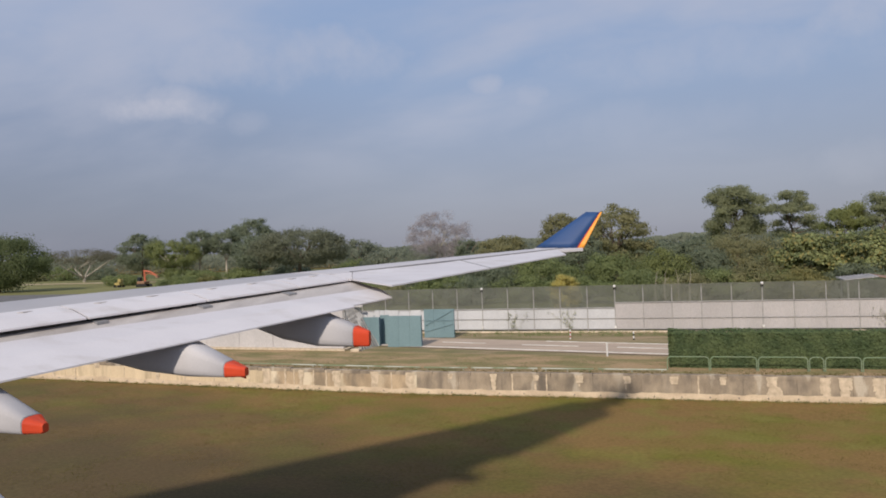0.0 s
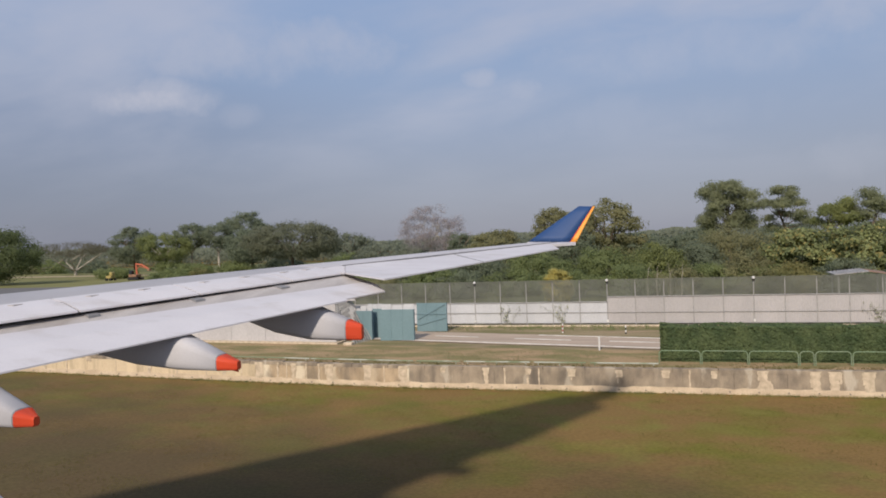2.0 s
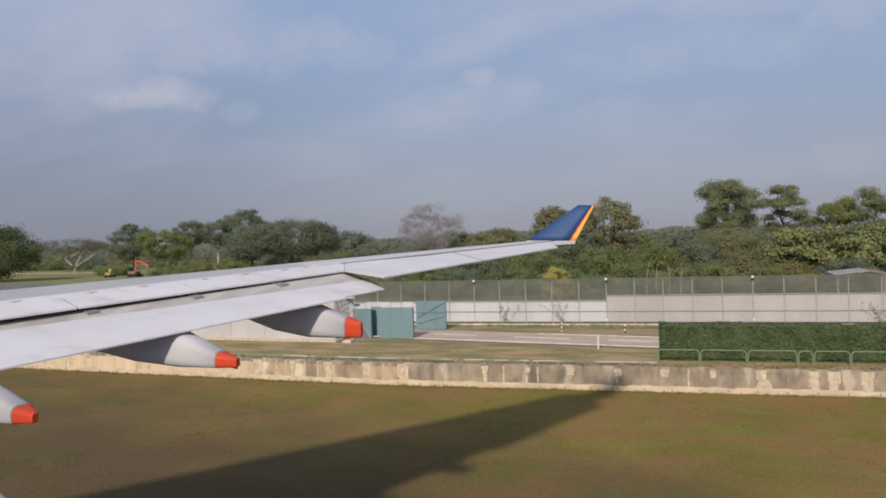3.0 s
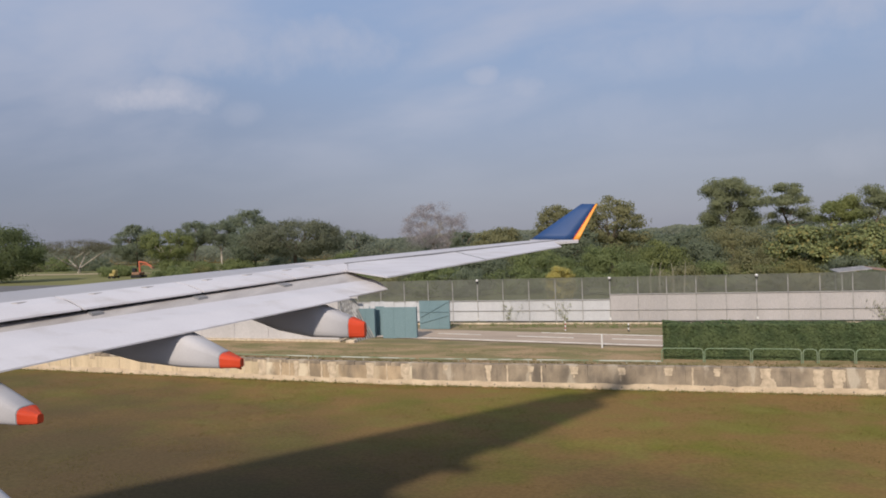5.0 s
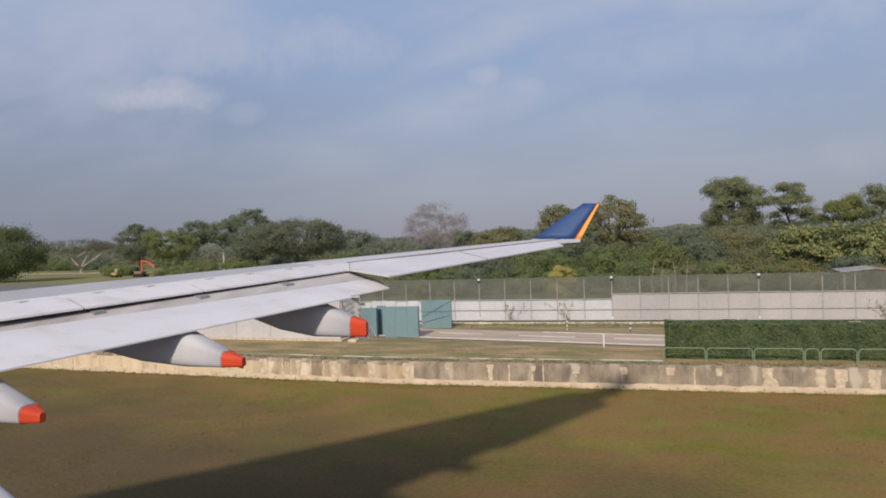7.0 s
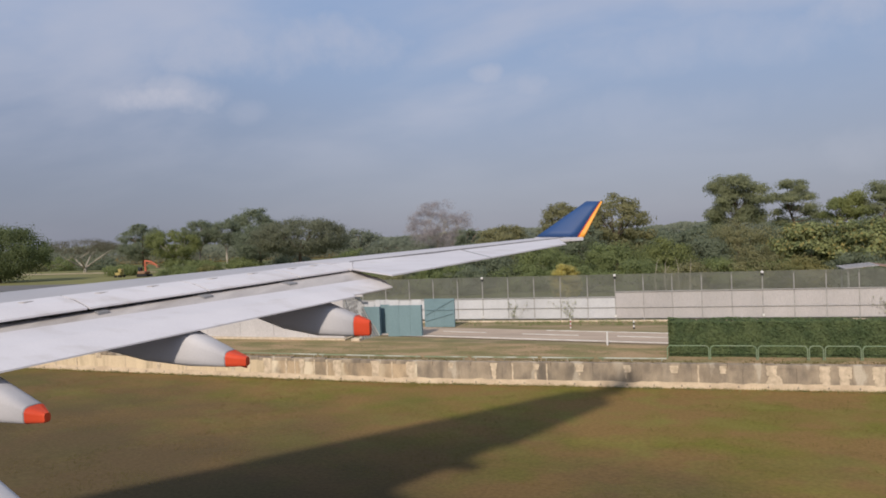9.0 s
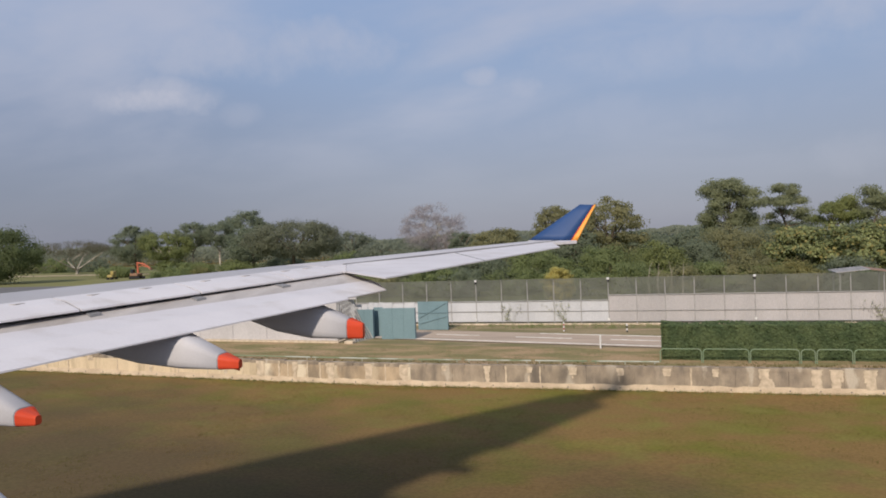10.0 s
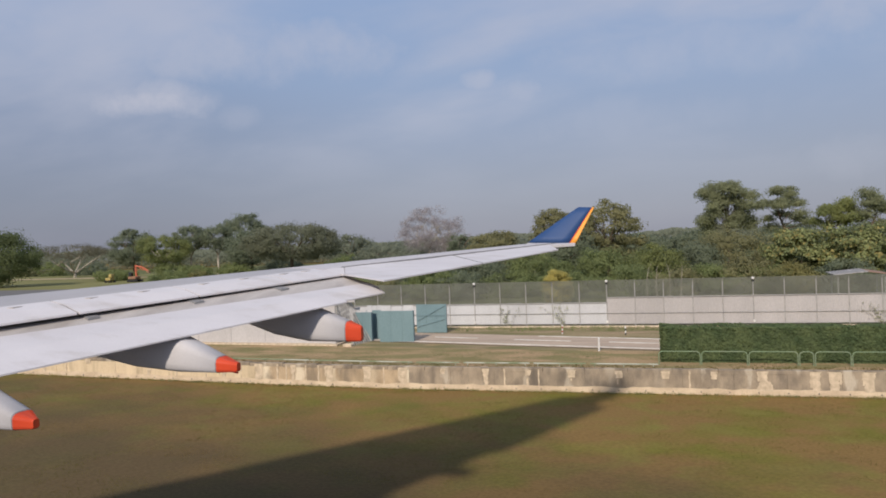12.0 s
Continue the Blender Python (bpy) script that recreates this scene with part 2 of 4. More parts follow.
FAIRING = shade("grey_fairing_paint", (0.51, 0.495, 0.505), (0.465, 0.45, 0.46), rough=0.68, scale=0.8, fine=0.03)
ORANGE = shade("orange_red_paint", (0.62, 0.072, 0.028), (0.55, 0.060, 0.024), rough=0.30, scale=2, fine=0.03)
BLUE = shade("dark_blue_paint", (0.026, 0.068, 0.185), (0.023, 0.060, 0.165), rough=0.55, scale=1, fine=0.03)
YELLOW_STRIPE = shade("amber_paint", (0.85, 0.36, 0.05), rough=0.45, scale=2, fine=0.03)
MUD = shade("muddy_machine_paint", (0.30, 0.17, 0.11), (0.2, 0.13, 0.09), rough=0.9, scale=2)
DIGGER = shade("orange_machine_paint", (0.52, 0.15, 0.085), rough=0.5, scale=2)
YELLOW = shade("yellow_machine_paint", (0.40, 0.32, 0.12), rough=0.5, scale=2)
GLASS_DARK = shade("dark_window", (0.03, 0.035, 0.04), rough=0.15, scale=2)
ROOF_W = shade("pale_roof_sheet", (0.40, 0.385, 0.375), (0.27, 0.255, 0.245), rough=0.5, scale=2)
ROOF_R = shade("rusty_roof_sheet", (0.27, 0.17, 0.125), rough=0.7, scale=2)
BARK = shade("bark", (0.16, 0.125, 0.09), (0.10, 0.08, 0.06), rough=0.95, scale=2, stretch=(1, 1, 0.3))
PALE_BARK = shade("pale_bark", (0.42, 0.38, 0.32), (0.28, 0.25, 0.2), rough=0.95, scale=2, stretch=(1, 1, 0.3))


def leaf(name, c, d):
    return shade(name, c, d, rough=0.7, scale=0.35, island=0.10, fine=0.0, translucent=0.60)


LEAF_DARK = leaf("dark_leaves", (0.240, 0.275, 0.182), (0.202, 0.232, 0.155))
LEAF_MID = leaf("green_leaves", (0.275, 0.318, 0.134), (0.212, 0.250, 0.108))
LEAF_LIME = leaf("lime_leaves", (0.330, 0.300, 0.125), (0.185, 0.205, 0.090))
LEAF_FRESH = leaf("fresh_green_leaves", (0.289, 0.310, 0.118), (0.210, 0.242, 0.099))
LEAF_OLIVE = leaf("olive_leaves", (0.319, 0.305, 0.157), (0.253, 0.249, 0.129))
LEAF_TALL = leaf("tall_tree_leaves", (0.302, 0.319, 0.179), (0.230, 0.252, 0.146))
LEAF_BROAD = shade("broad_leaves", (0.290, 0.312, 0.132), (0.180, 0.212, 0.096), rough=0.6, scale=0.5, island=0.45, fine=0.0, translucent=0.5)
LEAF_YELLOWED = leaf("yellowed_leaves", (0.52, 0.44, 0.17), (0.38, 0.34, 0.14))
LEAF_DEEP = leaf("deep_green_leaves", (0.175, 0.208, 0.092), (0.125, 0.155, 0.070))
LEAF_DOME = leaf("dull_olive_leaves", (0.228, 0.240, 0.160), (0.195, 0.208, 0.140))
LEAF_GOLD = leaf("gold_leaves", (0.60, 0.53, 0.19), (0.48, 0.43, 0.155))
# far leaves paled and greyed: distance haze is put into their colour
LEAF_HAZED = leaf("hazed_far_leaves", (0.264, 0.289, 0.212), (0.230, 0.254, 0.186))
LEAF_HEDGE = shade("hedge_leaves", (0.150, 0.192, 0.082), (0.090, 0.132, 0.057), rough=0.7, scale=1.3, island=0.26, fine=0.0, translucent=0.5)
LEAF_CREEPER = leaf("creeper_leaves", (0.44, 0.46, 0.31), (0.34, 0.36, 0.24))
LEAF_THIN = leaf("thin_brownish_leaves", (0.195, 0.180, 0.125), (0.15, 0.145, 0.10))
TWIG = leaf("bare_twigs", (0.50, 0.45, 0.455), (0.42, 0.38, 0.385))
BLADE = leaf("grass_blades", (0.150, 0.150, 0.035), (0.20, 0.145, 0.05))

# ---- building helpers ----
def mesh_of(name, verts, faces, material, smooth=False):
    me = bpy.data.meshes.new(name)
    me.from_pydata([tuple(v) for v in verts], [], [tuple(f) for f in faces])
    if material:
        me.materials.append(material)
    if smooth:
        me.polygons.foreach_set("use_smooth", [True] * len(me.polygons))
    me.update()
    return me


def thing(name, place, label, category, group="", kind=""):
    ob = new(name)
    ob.location = place
    ob.empty_display_size = 0.2
    return tagged(ob, label, category, group, kind)


def part(name, bm, material, parent=None, label="", smooth=False):
    """One mesh object from a bmesh in world places, under a thing or a part."""
    bmesh.ops.recalc_face_normals(bm, faces=bm.faces)
    me = bpy.data.meshes.new(name)
    bm.to_mesh(me)
    bm.free()
    me.materials.append(material)
    if smooth:
        me.polygons.foreach_set("use_smooth", [True] * len(me.polygons))
    return hang(new(name, me), parent, label)


def hang(ob, parent, label=""):
    """Put ob under parent and keep its mesh where its world places say."""
    if parent:
        bpy.context.view_layer.update()
        ob.parent = parent
        ob.matrix_parent_inverse = parent.matrix_world.inverted()
    if label:
        ob["label"] = label
    return ob


def box(bm, x0, y0, z0, x1, y1, z1, bevel=0.0):
    r = bmesh.ops.create_cube(bm, size=1.0, matrix=Matrix.Translation(((x0 + x1) / 2, (y0 + y1) / 2, (z0 + z1) / 2)) @ Matrix.Diagonal((x1 - x0, y1 - y0, z1 - z0, 1)))
    if bevel:
        edges = list({e for v in r["verts"] for e in v.link_edges})
        bmesh.ops.bevel(bm, geom=edges, offset=bevel, segments=1, affect="EDGES")
    return bm


def bar(bm, a, b, r, sides=8, r2=None):
    a, b = Vector(a), Vector(b)
    d = b - a
    m = Matrix.Translation((a + b) / 2) @ d.to_track_quat("Z", "Y").to_matrix().to_4x4()
    bmesh.ops.create_cone(bm, cap_ends=True, segments=sides, radius1=r, radius2=r if r2 is None else r2, depth=d.length, matrix=m)
    return bm


def loft(bm, rings, caps=True):
    vs = [[bm.verts.new(p) for p in ring] for ring in rings]
    for a, b in zip(vs, vs[1:]):
        for i in range(len(a)):
            j = (i + 1) % len(a)
            bm.faces.new((a[i], a[j], b[j], b[i]))
    if caps:
        bm.faces.new(vs[0])
        bm.faces.new(list(reversed(vs[-1])))
    return bm


def slab(bm, top, thick):
    """A plate under a polygon of places; thick may differ from corner to corner."""
    t = thick if isinstance(thick, (list, tuple)) else [thick] * len(top)
    return loft(bm, [[Vector(p) for p in top], [Vector(p) - Vector((0, 0, h)) for p, h in zip(top, t)]])


def pipe(bm, points, r, sides=8):
    for a, b in zip(points, points[1:]):
        bar(bm, a, b, r, sides)
    for p in points[1:-1]:
        bmesh.ops.create_icosphere(bm, subdivisions=1, radius=r * 1.02, matrix=Matrix.Translation(p))
    return bm


# ---- ground ----
STEP = 33.7          # the field ends here against the retaining wall


def lift(x, y):
    """The land climbs gently towards the far end of the wall."""
    along = max(0.0, -11.0 - x)
    along = min(along * along / (along + 4.0), 30.0)
    across = min(1.0, max(0.0, (y - 11.0) / 14.0)) if y < 34.5 else min(1.0, max(0.0, (47.0 - y) / 12.5))
    return 0.0205 * along * across


def ground_height(x, y):
    low = -1.0 if y < STEP else 0.0
    rough = 0.05 * noise.noise((x * 0.12, y * 0.2, 0.0)) if abs(y - STEP) > 0.5 and abs(y) < 60 else 0.0
    return low + rough + lift(x, y)


xs = [-1600, -800, -400, -220, -140, -100] + [x * 2.0 for x in range(-40, 31)] + [80, 120, 220, 400, 800, 1600]
ys = [-60, -30, -10, 0] + [y * 1.0 for y in range(4, 33)] + [33.2, STEP - 0.01, STEP, 34.5] + [y * 2.0 for y in range(18, 40)] + [90, 120, 170, 250, 400, 800, 1800]
verts = [(x, y, ground_height(x, y)) for y in ys for x in xs]
faces = [(r * len(xs) + c, r * len(xs) + c + 1, (r + 1) * len(xs) + c + 1, (r + 1) * len(xs) + c) for r in range(len(ys) - 1) for c in range(len(xs) - 1)]
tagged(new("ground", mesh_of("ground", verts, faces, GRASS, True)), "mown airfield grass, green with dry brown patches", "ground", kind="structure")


def sheet(name, corners, z, material, label, category, cells=24):
    """A thin laid surface over four corners, with slight unevenness."""
    a, b, c, d = [Vector((*p, 0)) for p in corners]
    vs, fs = [], []
    for i in range(cells + 1):
        for j in range(5):
            p = (a.lerp(b, i / cells)).lerp(d.lerp(c, i / cells), j / 4)
            vs.append((p.x, p.y, z + lift(p.x, p.y) + 0.012 * noise.noise((p.x * 0.5, p.y * 0.5, 3.0))))
    for i in range(cells):
        for j in range(4):
            fs.append((i * 5 + j, (i + 1) * 5 + j, (i + 1) * 5 + j + 1, i * 5 + j + 1))
    return tagged(new(name, mesh_of(name, vs, fs, material, True)), label, category, kind="structure")


sheet("verge", [(-90, 33.85), (60, 33.85), (60, 41.5), (-90, 46.5)], 0.07, VERGE, "strip of dry tan and green grass above the wall", "grass verge", 60)
sheet("far_verge", [(-90, 45.5), (60, 34.5), (60, 52.5), (-90, 52.5)], 0.075, FAR_VERGE, "weedy grass strip along the fence foot", "grass verge", 60)


def road_y(x, side):
    return (43.75 - 0.195 * x) if side else (39.15 - 0.195 * x)


sheet("road", [(-60, road_y(-60, 0)), (40, road_y(40, 0)), (40, road_y(40, 1)), (-60, road_y(-60, 1))], 0.11, ROAD, "worn pale concrete service road", "road", 50)


def stripe(x0, x1, off, width):
    bm = bmesh.new()
    n = 6
    for i in range(n):
        a, b = x0 + (x1 - x0) * i / n, x0 + (x1 - x0) * (i + 1) / n
        slab(bm, [(u, road_y(u, 0) + v, 0.135 + lift(u, road_y(u, 0) + v)) for u, v in ((a, off), (b, off), (b, off + width), (a, off + width))], 0.03)
    return bm


for x0, x1, off, width in ((-40, 0.5, 0.35, 0.16), (-13.5, -10.6, 2.55, 0.14), (-8.2, -4.8, 2.35, 0.14), (-2.6, 0.4, 2.4, 0.14), (-7.0, 0.5, 4.25, 0.13)):
    tagged(part("road_marking", stripe(x0, x1, off, width), LINE), "faded white painted line on the road", "road marking", kind="structure")
bm = bmesh.new()
box(bm, -60, 49.7, -0.05, 45, 50.05, 0.16, 0.02)
tagged(part("kerb", bm, PATCH), "low pale concrete kerb along the fence foot", "kerb", kind="structure")
# unseen taxiway under the airliner, made pale to bounce light up
sheet("taxiway", [(-120, -30), (90, -30), (90, 9), (-120, 9)], -0.93, BOUNCE_PAVING, "unseen pale concrete taxiway, bouncing light upwards", "taxiway", 40)
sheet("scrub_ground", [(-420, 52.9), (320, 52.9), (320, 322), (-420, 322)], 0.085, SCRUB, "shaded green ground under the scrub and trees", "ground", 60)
sheet("far_lawn", [(-300, 118), (-95, 118), (-60, 210), (-320, 240)], 0.12, LAWN, "pale green lawn beyond the fence", "lawn", 30)
sheet("far_road", [(-300, 98), (-70, 98), (-70, 117), (-300, 128)], 0.18, FAR_ROAD, "grey asphalt road along the far grass", "road", 30)
sheet("sandy_track", [(-240, 196), (-120, 176), (-110, 181), (-230, 204)], 0.2, SAND, "bare sandy track across the far grass", "track", 30)

# ---- retaining wall: cast panels with a pale foot, mortar patches and coping ----
wall = new("retaining_wall")
wall.location = (0, 33.6, -1)
tagged(wall, "long low stained concrete retaining wall", "wall", kind="structure")
bm = bmesh.new()
box(bm, -70, 33.60, -1.05, 50, 33.84, -0.03)
part("core", bm, WALL, wall)
panel_meshes = []
for m in (WALL, WALL_MID, WALL_NEW):
    bm = bmesh.new()
    box(bm, 0.003, -0.05, 0.0, 2.097, 0.02, 0.93, 0.006)
    me = bpy.data.meshes.new("panel")
    bm.to_mesh(me)
    bm.free()
    me.materials.append(m)
    panel_meshes.append(me)
for i in range(52):
    x = -62 + 2.1 * i
    ob = new("panel", panel_meshes[2 if x < -22 else 1 if x < -12.4 else 0])
    ob.location = (x, 33.58 + 0.006 * math.sin(i * 5.1), -1.02 + lift(x + 1.05, 33.6))
    hang(ob, wall)
# pale foot with a ragged top
bm = bmesh.new()
step = 0.35
top = [0.26 + 0.07 * noise.noise((i * 0.31, 2.0, 5.0)) + 0.05 * noise.noise((i * 0.9, 7.0, 1.0)) for i in range(330)]
for i in range(329):
    x = -62 + step * i
    loft(bm, [[(u, 33.50, h - 1.05), (u, 33.59, h - 1.05), (u, 33.59, h - 1.0 + t), (u, 33.515, h - 1.0 + t)]
              for u, h, t in ((x, lift(x, 33.6), top[i]), (x + step, lift(x + step, 33.6), top[i + 1]))], caps=False)
part("wall_foot", bm, FOOT, wall, "ragged pale band along the wall's foot")
bm = bmesh.new()
for i in range(60):
    x = -64 + 1.9 * i
    h = lift(x + 0.95, 33.6)
    box(bm, x, 33.526 + 0.003 * (i % 3), h - 0.10, x + 1.885, 33.86, h + 0.074 + 0.006 * math.sin(i * 1.7), 0.012)
part("coping", bm, WALL, wall, "flush weathered coping")
# pale mortar patches and lime runs at the plugged drains, and small weep holes in the foot
random.seed(5)


LAYER = [0]


def ragged(bm, x, z0, z1, w, taper):
    LAYER[0] += 1
    z0 = z0 + 0.11 if z0 > -0.13 else z0
    out = 33.518 - 0.003 * (LAYER[0] % 5)
    pts = []
    for k in range(9):
        z = z0 + (z1 - z0) * k / 8 + lift(x, 33.6)
        s = w / 2 * (1 - taper * k / 8)
        pts.append((z, x - s + random.uniform(-0.035, 0.035) * min(1, w * 6), x + s + random.uniform(-0.035, 0.035) * min(1, w * 6)))
    loft(bm, [[(a, out, z), (b, out, z), (b, 33.56, z), (a, 33.56, z)] for z, a, b in pts])


# place along the wall and kind: s short patch, r run down to the foot, w wide ragged run, t thin streak, d a wedge
RUNS = "-33.4r -31.9t -30.4s -28.6t -26.5r -24.7t -22.9t -21.8r -20.8t -19.8w -18.7t -18.2t -17.8r -17.1t -16.4t -15.8w -13.8w -12.9t -11.9w -9.9s -7.8r -6.9t -5.8s -5.3t -3.8s -1.7s 0.3s 1.3t 2.3s 4.3d 6.3w 7.0w 8.3w 10.2s 12.1r"
for run in RUNS.split():
    x, kind = float(run[:-1]), run[-1]
    bm = bmesh.new()
    if kind == "s":
        ragged(bm, x, -0.12, random.uniform(-0.24, -0.36), random.uniform(0.26, 0.40), 0.2)
        if random.random() < 0.6:
            ragged(bm, x + random.uniform(-0.1, 0.1), -0.38, random.choice((-0.50, -0.62, -0.75)), random.uniform(0.06, 0.14), 0.3)
    elif kind == "r":
        ragged(bm, x, -0.09, -0.34, 0.34, 0.3)
        ragged(bm, x + random.uniform(-0.06, 0.06), -0.25, -0.79, random.uniform(0.14, 0.24), 0.1)
    elif kind == "w":
        w = random.uniform(0.38, 0.52)
        ragged(bm, x, -0.08, -0.79, w * 0.75, 0.0)
        ragged(bm, x, -0.08, -0.22, w, 0.25)
        ragged(bm, x + w * random.choice((-0.45, 0.45)), -0.12, random.uniform(-0.45, -0.75), w * 0.3, 0.4)
    elif kind == "d":
        ragged(bm, x - 0.05, -0.08, -0.40, 0.40, 0.0)
        ragged(bm, x + 0.05, -0.40, -0.80, 0.46, -0.5)
    else:
        ragged(bm, x, -0.09, -0.79, random.uniform(0.05, 0.10), 0.1)
    part("lime_run", bm, PATCH, wall)
for k in range(50):
    bm = bmesh.new()
    x = -40 + 1.16 * k
    bar(bm, (x, 33.49, lift(x, 33.6) - 0.885), (x, 33.53, lift(x, 33.6) - 0.885), 0.03, 8)
    part("weep_hole", bm, SEAM, wall)

# ---- perimeter fence ----
FY = 50.4
fence = thing("perimeter_fence", (0, FY, 0), "tall steel fence with pale sheeting below and dark netting above", "fence")
BAY = 1.833
post_bm = bmesh.new()
bar(post_bm, (0, 0, 0), (0, 0, 2.95), 0.035, 8)
bar(post_bm, (0, 0, 2.93), (0, -0.10, 3.12), 0.022, 6)
box(post_bm, -0.09, -0.09, 0, 0.09, 0.09, 0.10, 0.01)
post_me = bpy.data.meshes.new("post")
post_bm.to_mesh(post_me)
post_bm.free()
post_me.materials.append(STEEL)


def sheet_mesh(h, material):
    """One ribbed sheet of a bay: fine upright folds."""
    n = 36
    vs, fs = [], []
    for k in range(n + 1):
        x = 0.02 + (BAY - 0.04) * k / n
        dy = 0.012 if k % 2 else -0.012
        vs += [(x, dy, 0.22), (x, dy, h)]
    for k in range(n):
        fs.append((2 * k, 2 * k + 2, 2 * k + 3, 2 * k + 1))
    me = mesh_of("sheet_panel", vs, fs, material)
    return me


low_sheet, high_sheet = sheet_mesh(1.69, PANEL_W), sheet_mesh(2.03, PANEL_G)
rail_bm = bmesh.new()
for z in (0.24, 0.95):
    bar(rail_bm, (0, -0.05, z), (BAY, -0.05, z), 0.024, 6)
rail_me = bpy.data.meshes.new("rail")
rail_bm.to_mesh(rail_me)
rail_bm.free()
rail_me.materials.append(STEEL)
tops = []
for h in (1.66, 2.0):
    b2 = bmesh.new()
    bar(b2, (0, -0.05, h), (BAY, -0.05, h), 0.026, 6)
    me = bpy.data.meshes.new("top_rail")
    b2.to_mesh(me)
    b2.free()
    me.materials.append(STEEL)
    tops.append(me)
net_me = mesh_of("netting", [(0, 0.03, 1.55), (BAY, 0.03, 1.55), (BAY, 0.03, 3.18), (0, 0.03, 3.18)], [(0, 1, 2, 3)], NET)
lamp_bm = bmesh.new()
bmesh.ops.create_uvsphere(lamp_bm, u_segments=12, v_segments=8, radius=0.10, matrix=Matrix.Translation((0, -0.06, 3.10)))
lamp_me = bpy.data.meshes.new("lamp_globe")
lamp_bm.to_mesh(lamp_me)
lamp_bm.free()
lamp_me.materials.append(LAMP)
lamp_me.polygons.foreach_set("use_smooth", [True] * len(lamp_me.polygons))
cap_bm = bmesh.new()
bar(cap_bm, (0, -0.06, 2.92), (0, -0.06, 3.02), 0.07, 10)
cap_me = bpy.data.meshes.new("lamp_holder")
cap_bm.to_mesh(cap_me)
cap_bm.free()
cap_me.materials.append(BLACK)
tag_bm = bmesh.new()
box(tag_bm, -0.07, -0.12, 0.28, 0.07, -0.05, 0.46, 0.015)
tag_me = bpy.data.meshes.new("reflector")
tag_bm.to_mesh(tag_me)
tag_bm.free()
tag_me.materials.append(LAMP)
for i in range(-19, 20):
    x = -3.16 + BAY * i
    right = i >= 0
    for name, me in (("post", post_me), ("sheet_panel", high_sheet if right else low_sheet), ("rail", rail_me), ("top_rail", tops[1 if right else 0]), ("netting", net_me)):
        ob = new(name, me)
        ob.location = (x, FY, 0)
        hang(ob, fence)
    if i % 5 == 0:
        holder = None
        for name, me in (("lamp_holder", cap_me), ("lamp_globe", lamp_me), ("reflector", tag_me)):
            ob = new(name, me)
            ob.location = (x, FY, 0)
            hang(ob, holder if name == "lamp_globe" else fence)
            holder = holder or ob

# ---- posts by the road ----
def marker(name, x, y, h, r, colours, label):
    t = thing(name, (x, y, 0.1), label, "marker post", "marker posts by the road")
    n = len(colours)
    for k, c in enumerate(colours):
        bm = bmesh.new()
        bar(bm, (x, y, 0.05 + h * k / n), (x, y, 0.05 + h * (k + 1) / n), r, 10)
        part("band", bm, c, t)


marker("marker_post", -2.93, 39.0, 0.74, 0.05, [LAMP], "plain white marker post at the road edge")
marker("marker_post", -5.7, 46.2, 0.62, 0.045, [LAMP, RED, LAMP, RED, LAMP], "red and white banded post on the grass")
marker("marker_post", -1.83, 45.7, 0.55, 0.045, [BLACK, LAMP, BLACK, LAMP], "black and white banded post on the grass")

# ---- green barrier rails in front of the hedge, low pipe farther along ----
def barrier(x0, x1):
    t = thing("barrier_rail", ((x0 + x1) / 2, 34.8, 0.0), "green painted tubular rail with rounded corners", "barrier", "green rails along the wall")
    r, c, z = 0.021, 0.14, 0.68
    bm = bmesh.new()
    pts = [(x0, 34.8, 0.0), (x0, 34.8, z - c), (x0 + c * 0.3, 34.8, z - c * 0.3), (x0 + c, 34.8, z), (x1 - c, 34.8, z), (x1 - c * 0.3, 34.8, z - c * 0.3), (x1, 34.8, z - c), (x1, 34.8, 0.0)]
    pipe(bm, pts, r)
    part("hoop", bm, GREEN_RAIL, t)


x = 0.05
for w in (1.85, 1.98, 2.05, 0.62, 1.45, 2.0, 2.0, 0.7, 1.9, 2.0, 2.0, 0.7, 2.0):
    barrier(x, x + w - 0.07)
    x += w
for i, (x0, x1) in enumerate(((-34, -28.2), (-28.1, -22.3), (-22.2, -17.2), (-17.1, -11.6), (-11.4, -9.2), (-9.0, -5.8), (-5.6, -3.2), (-3.0, 0.0))):
    t = thing("low_pipe_rail", ((x0 + x1) / 2, 34.1, 0.0), "low weathered green and white pipe rail beside the wall", "pipe rail", "low pipe rails")
    bm = bmesh.new()
    bar(bm, (x0, 34.1, 0.20 + lift(x0, 34.1) * 0.8), (x1, 34.1, 0.20 + lift(x1, 34.1) * 0.8), 0.032, 8)
    part("pipe", bm, PALE_RAIL, t)
    for xx in (x0 + 0.2, (x0 + x1) / 2, x1 - 0.2):
        bm = bmesh.new()
        bar(bm, (xx, 34.1, 0.0), (xx, 34.1, 0.20 + lift(xx, 34.1) * 0.8), 0.022, 6)
        part("foot", bm, PALE_RAIL, t)


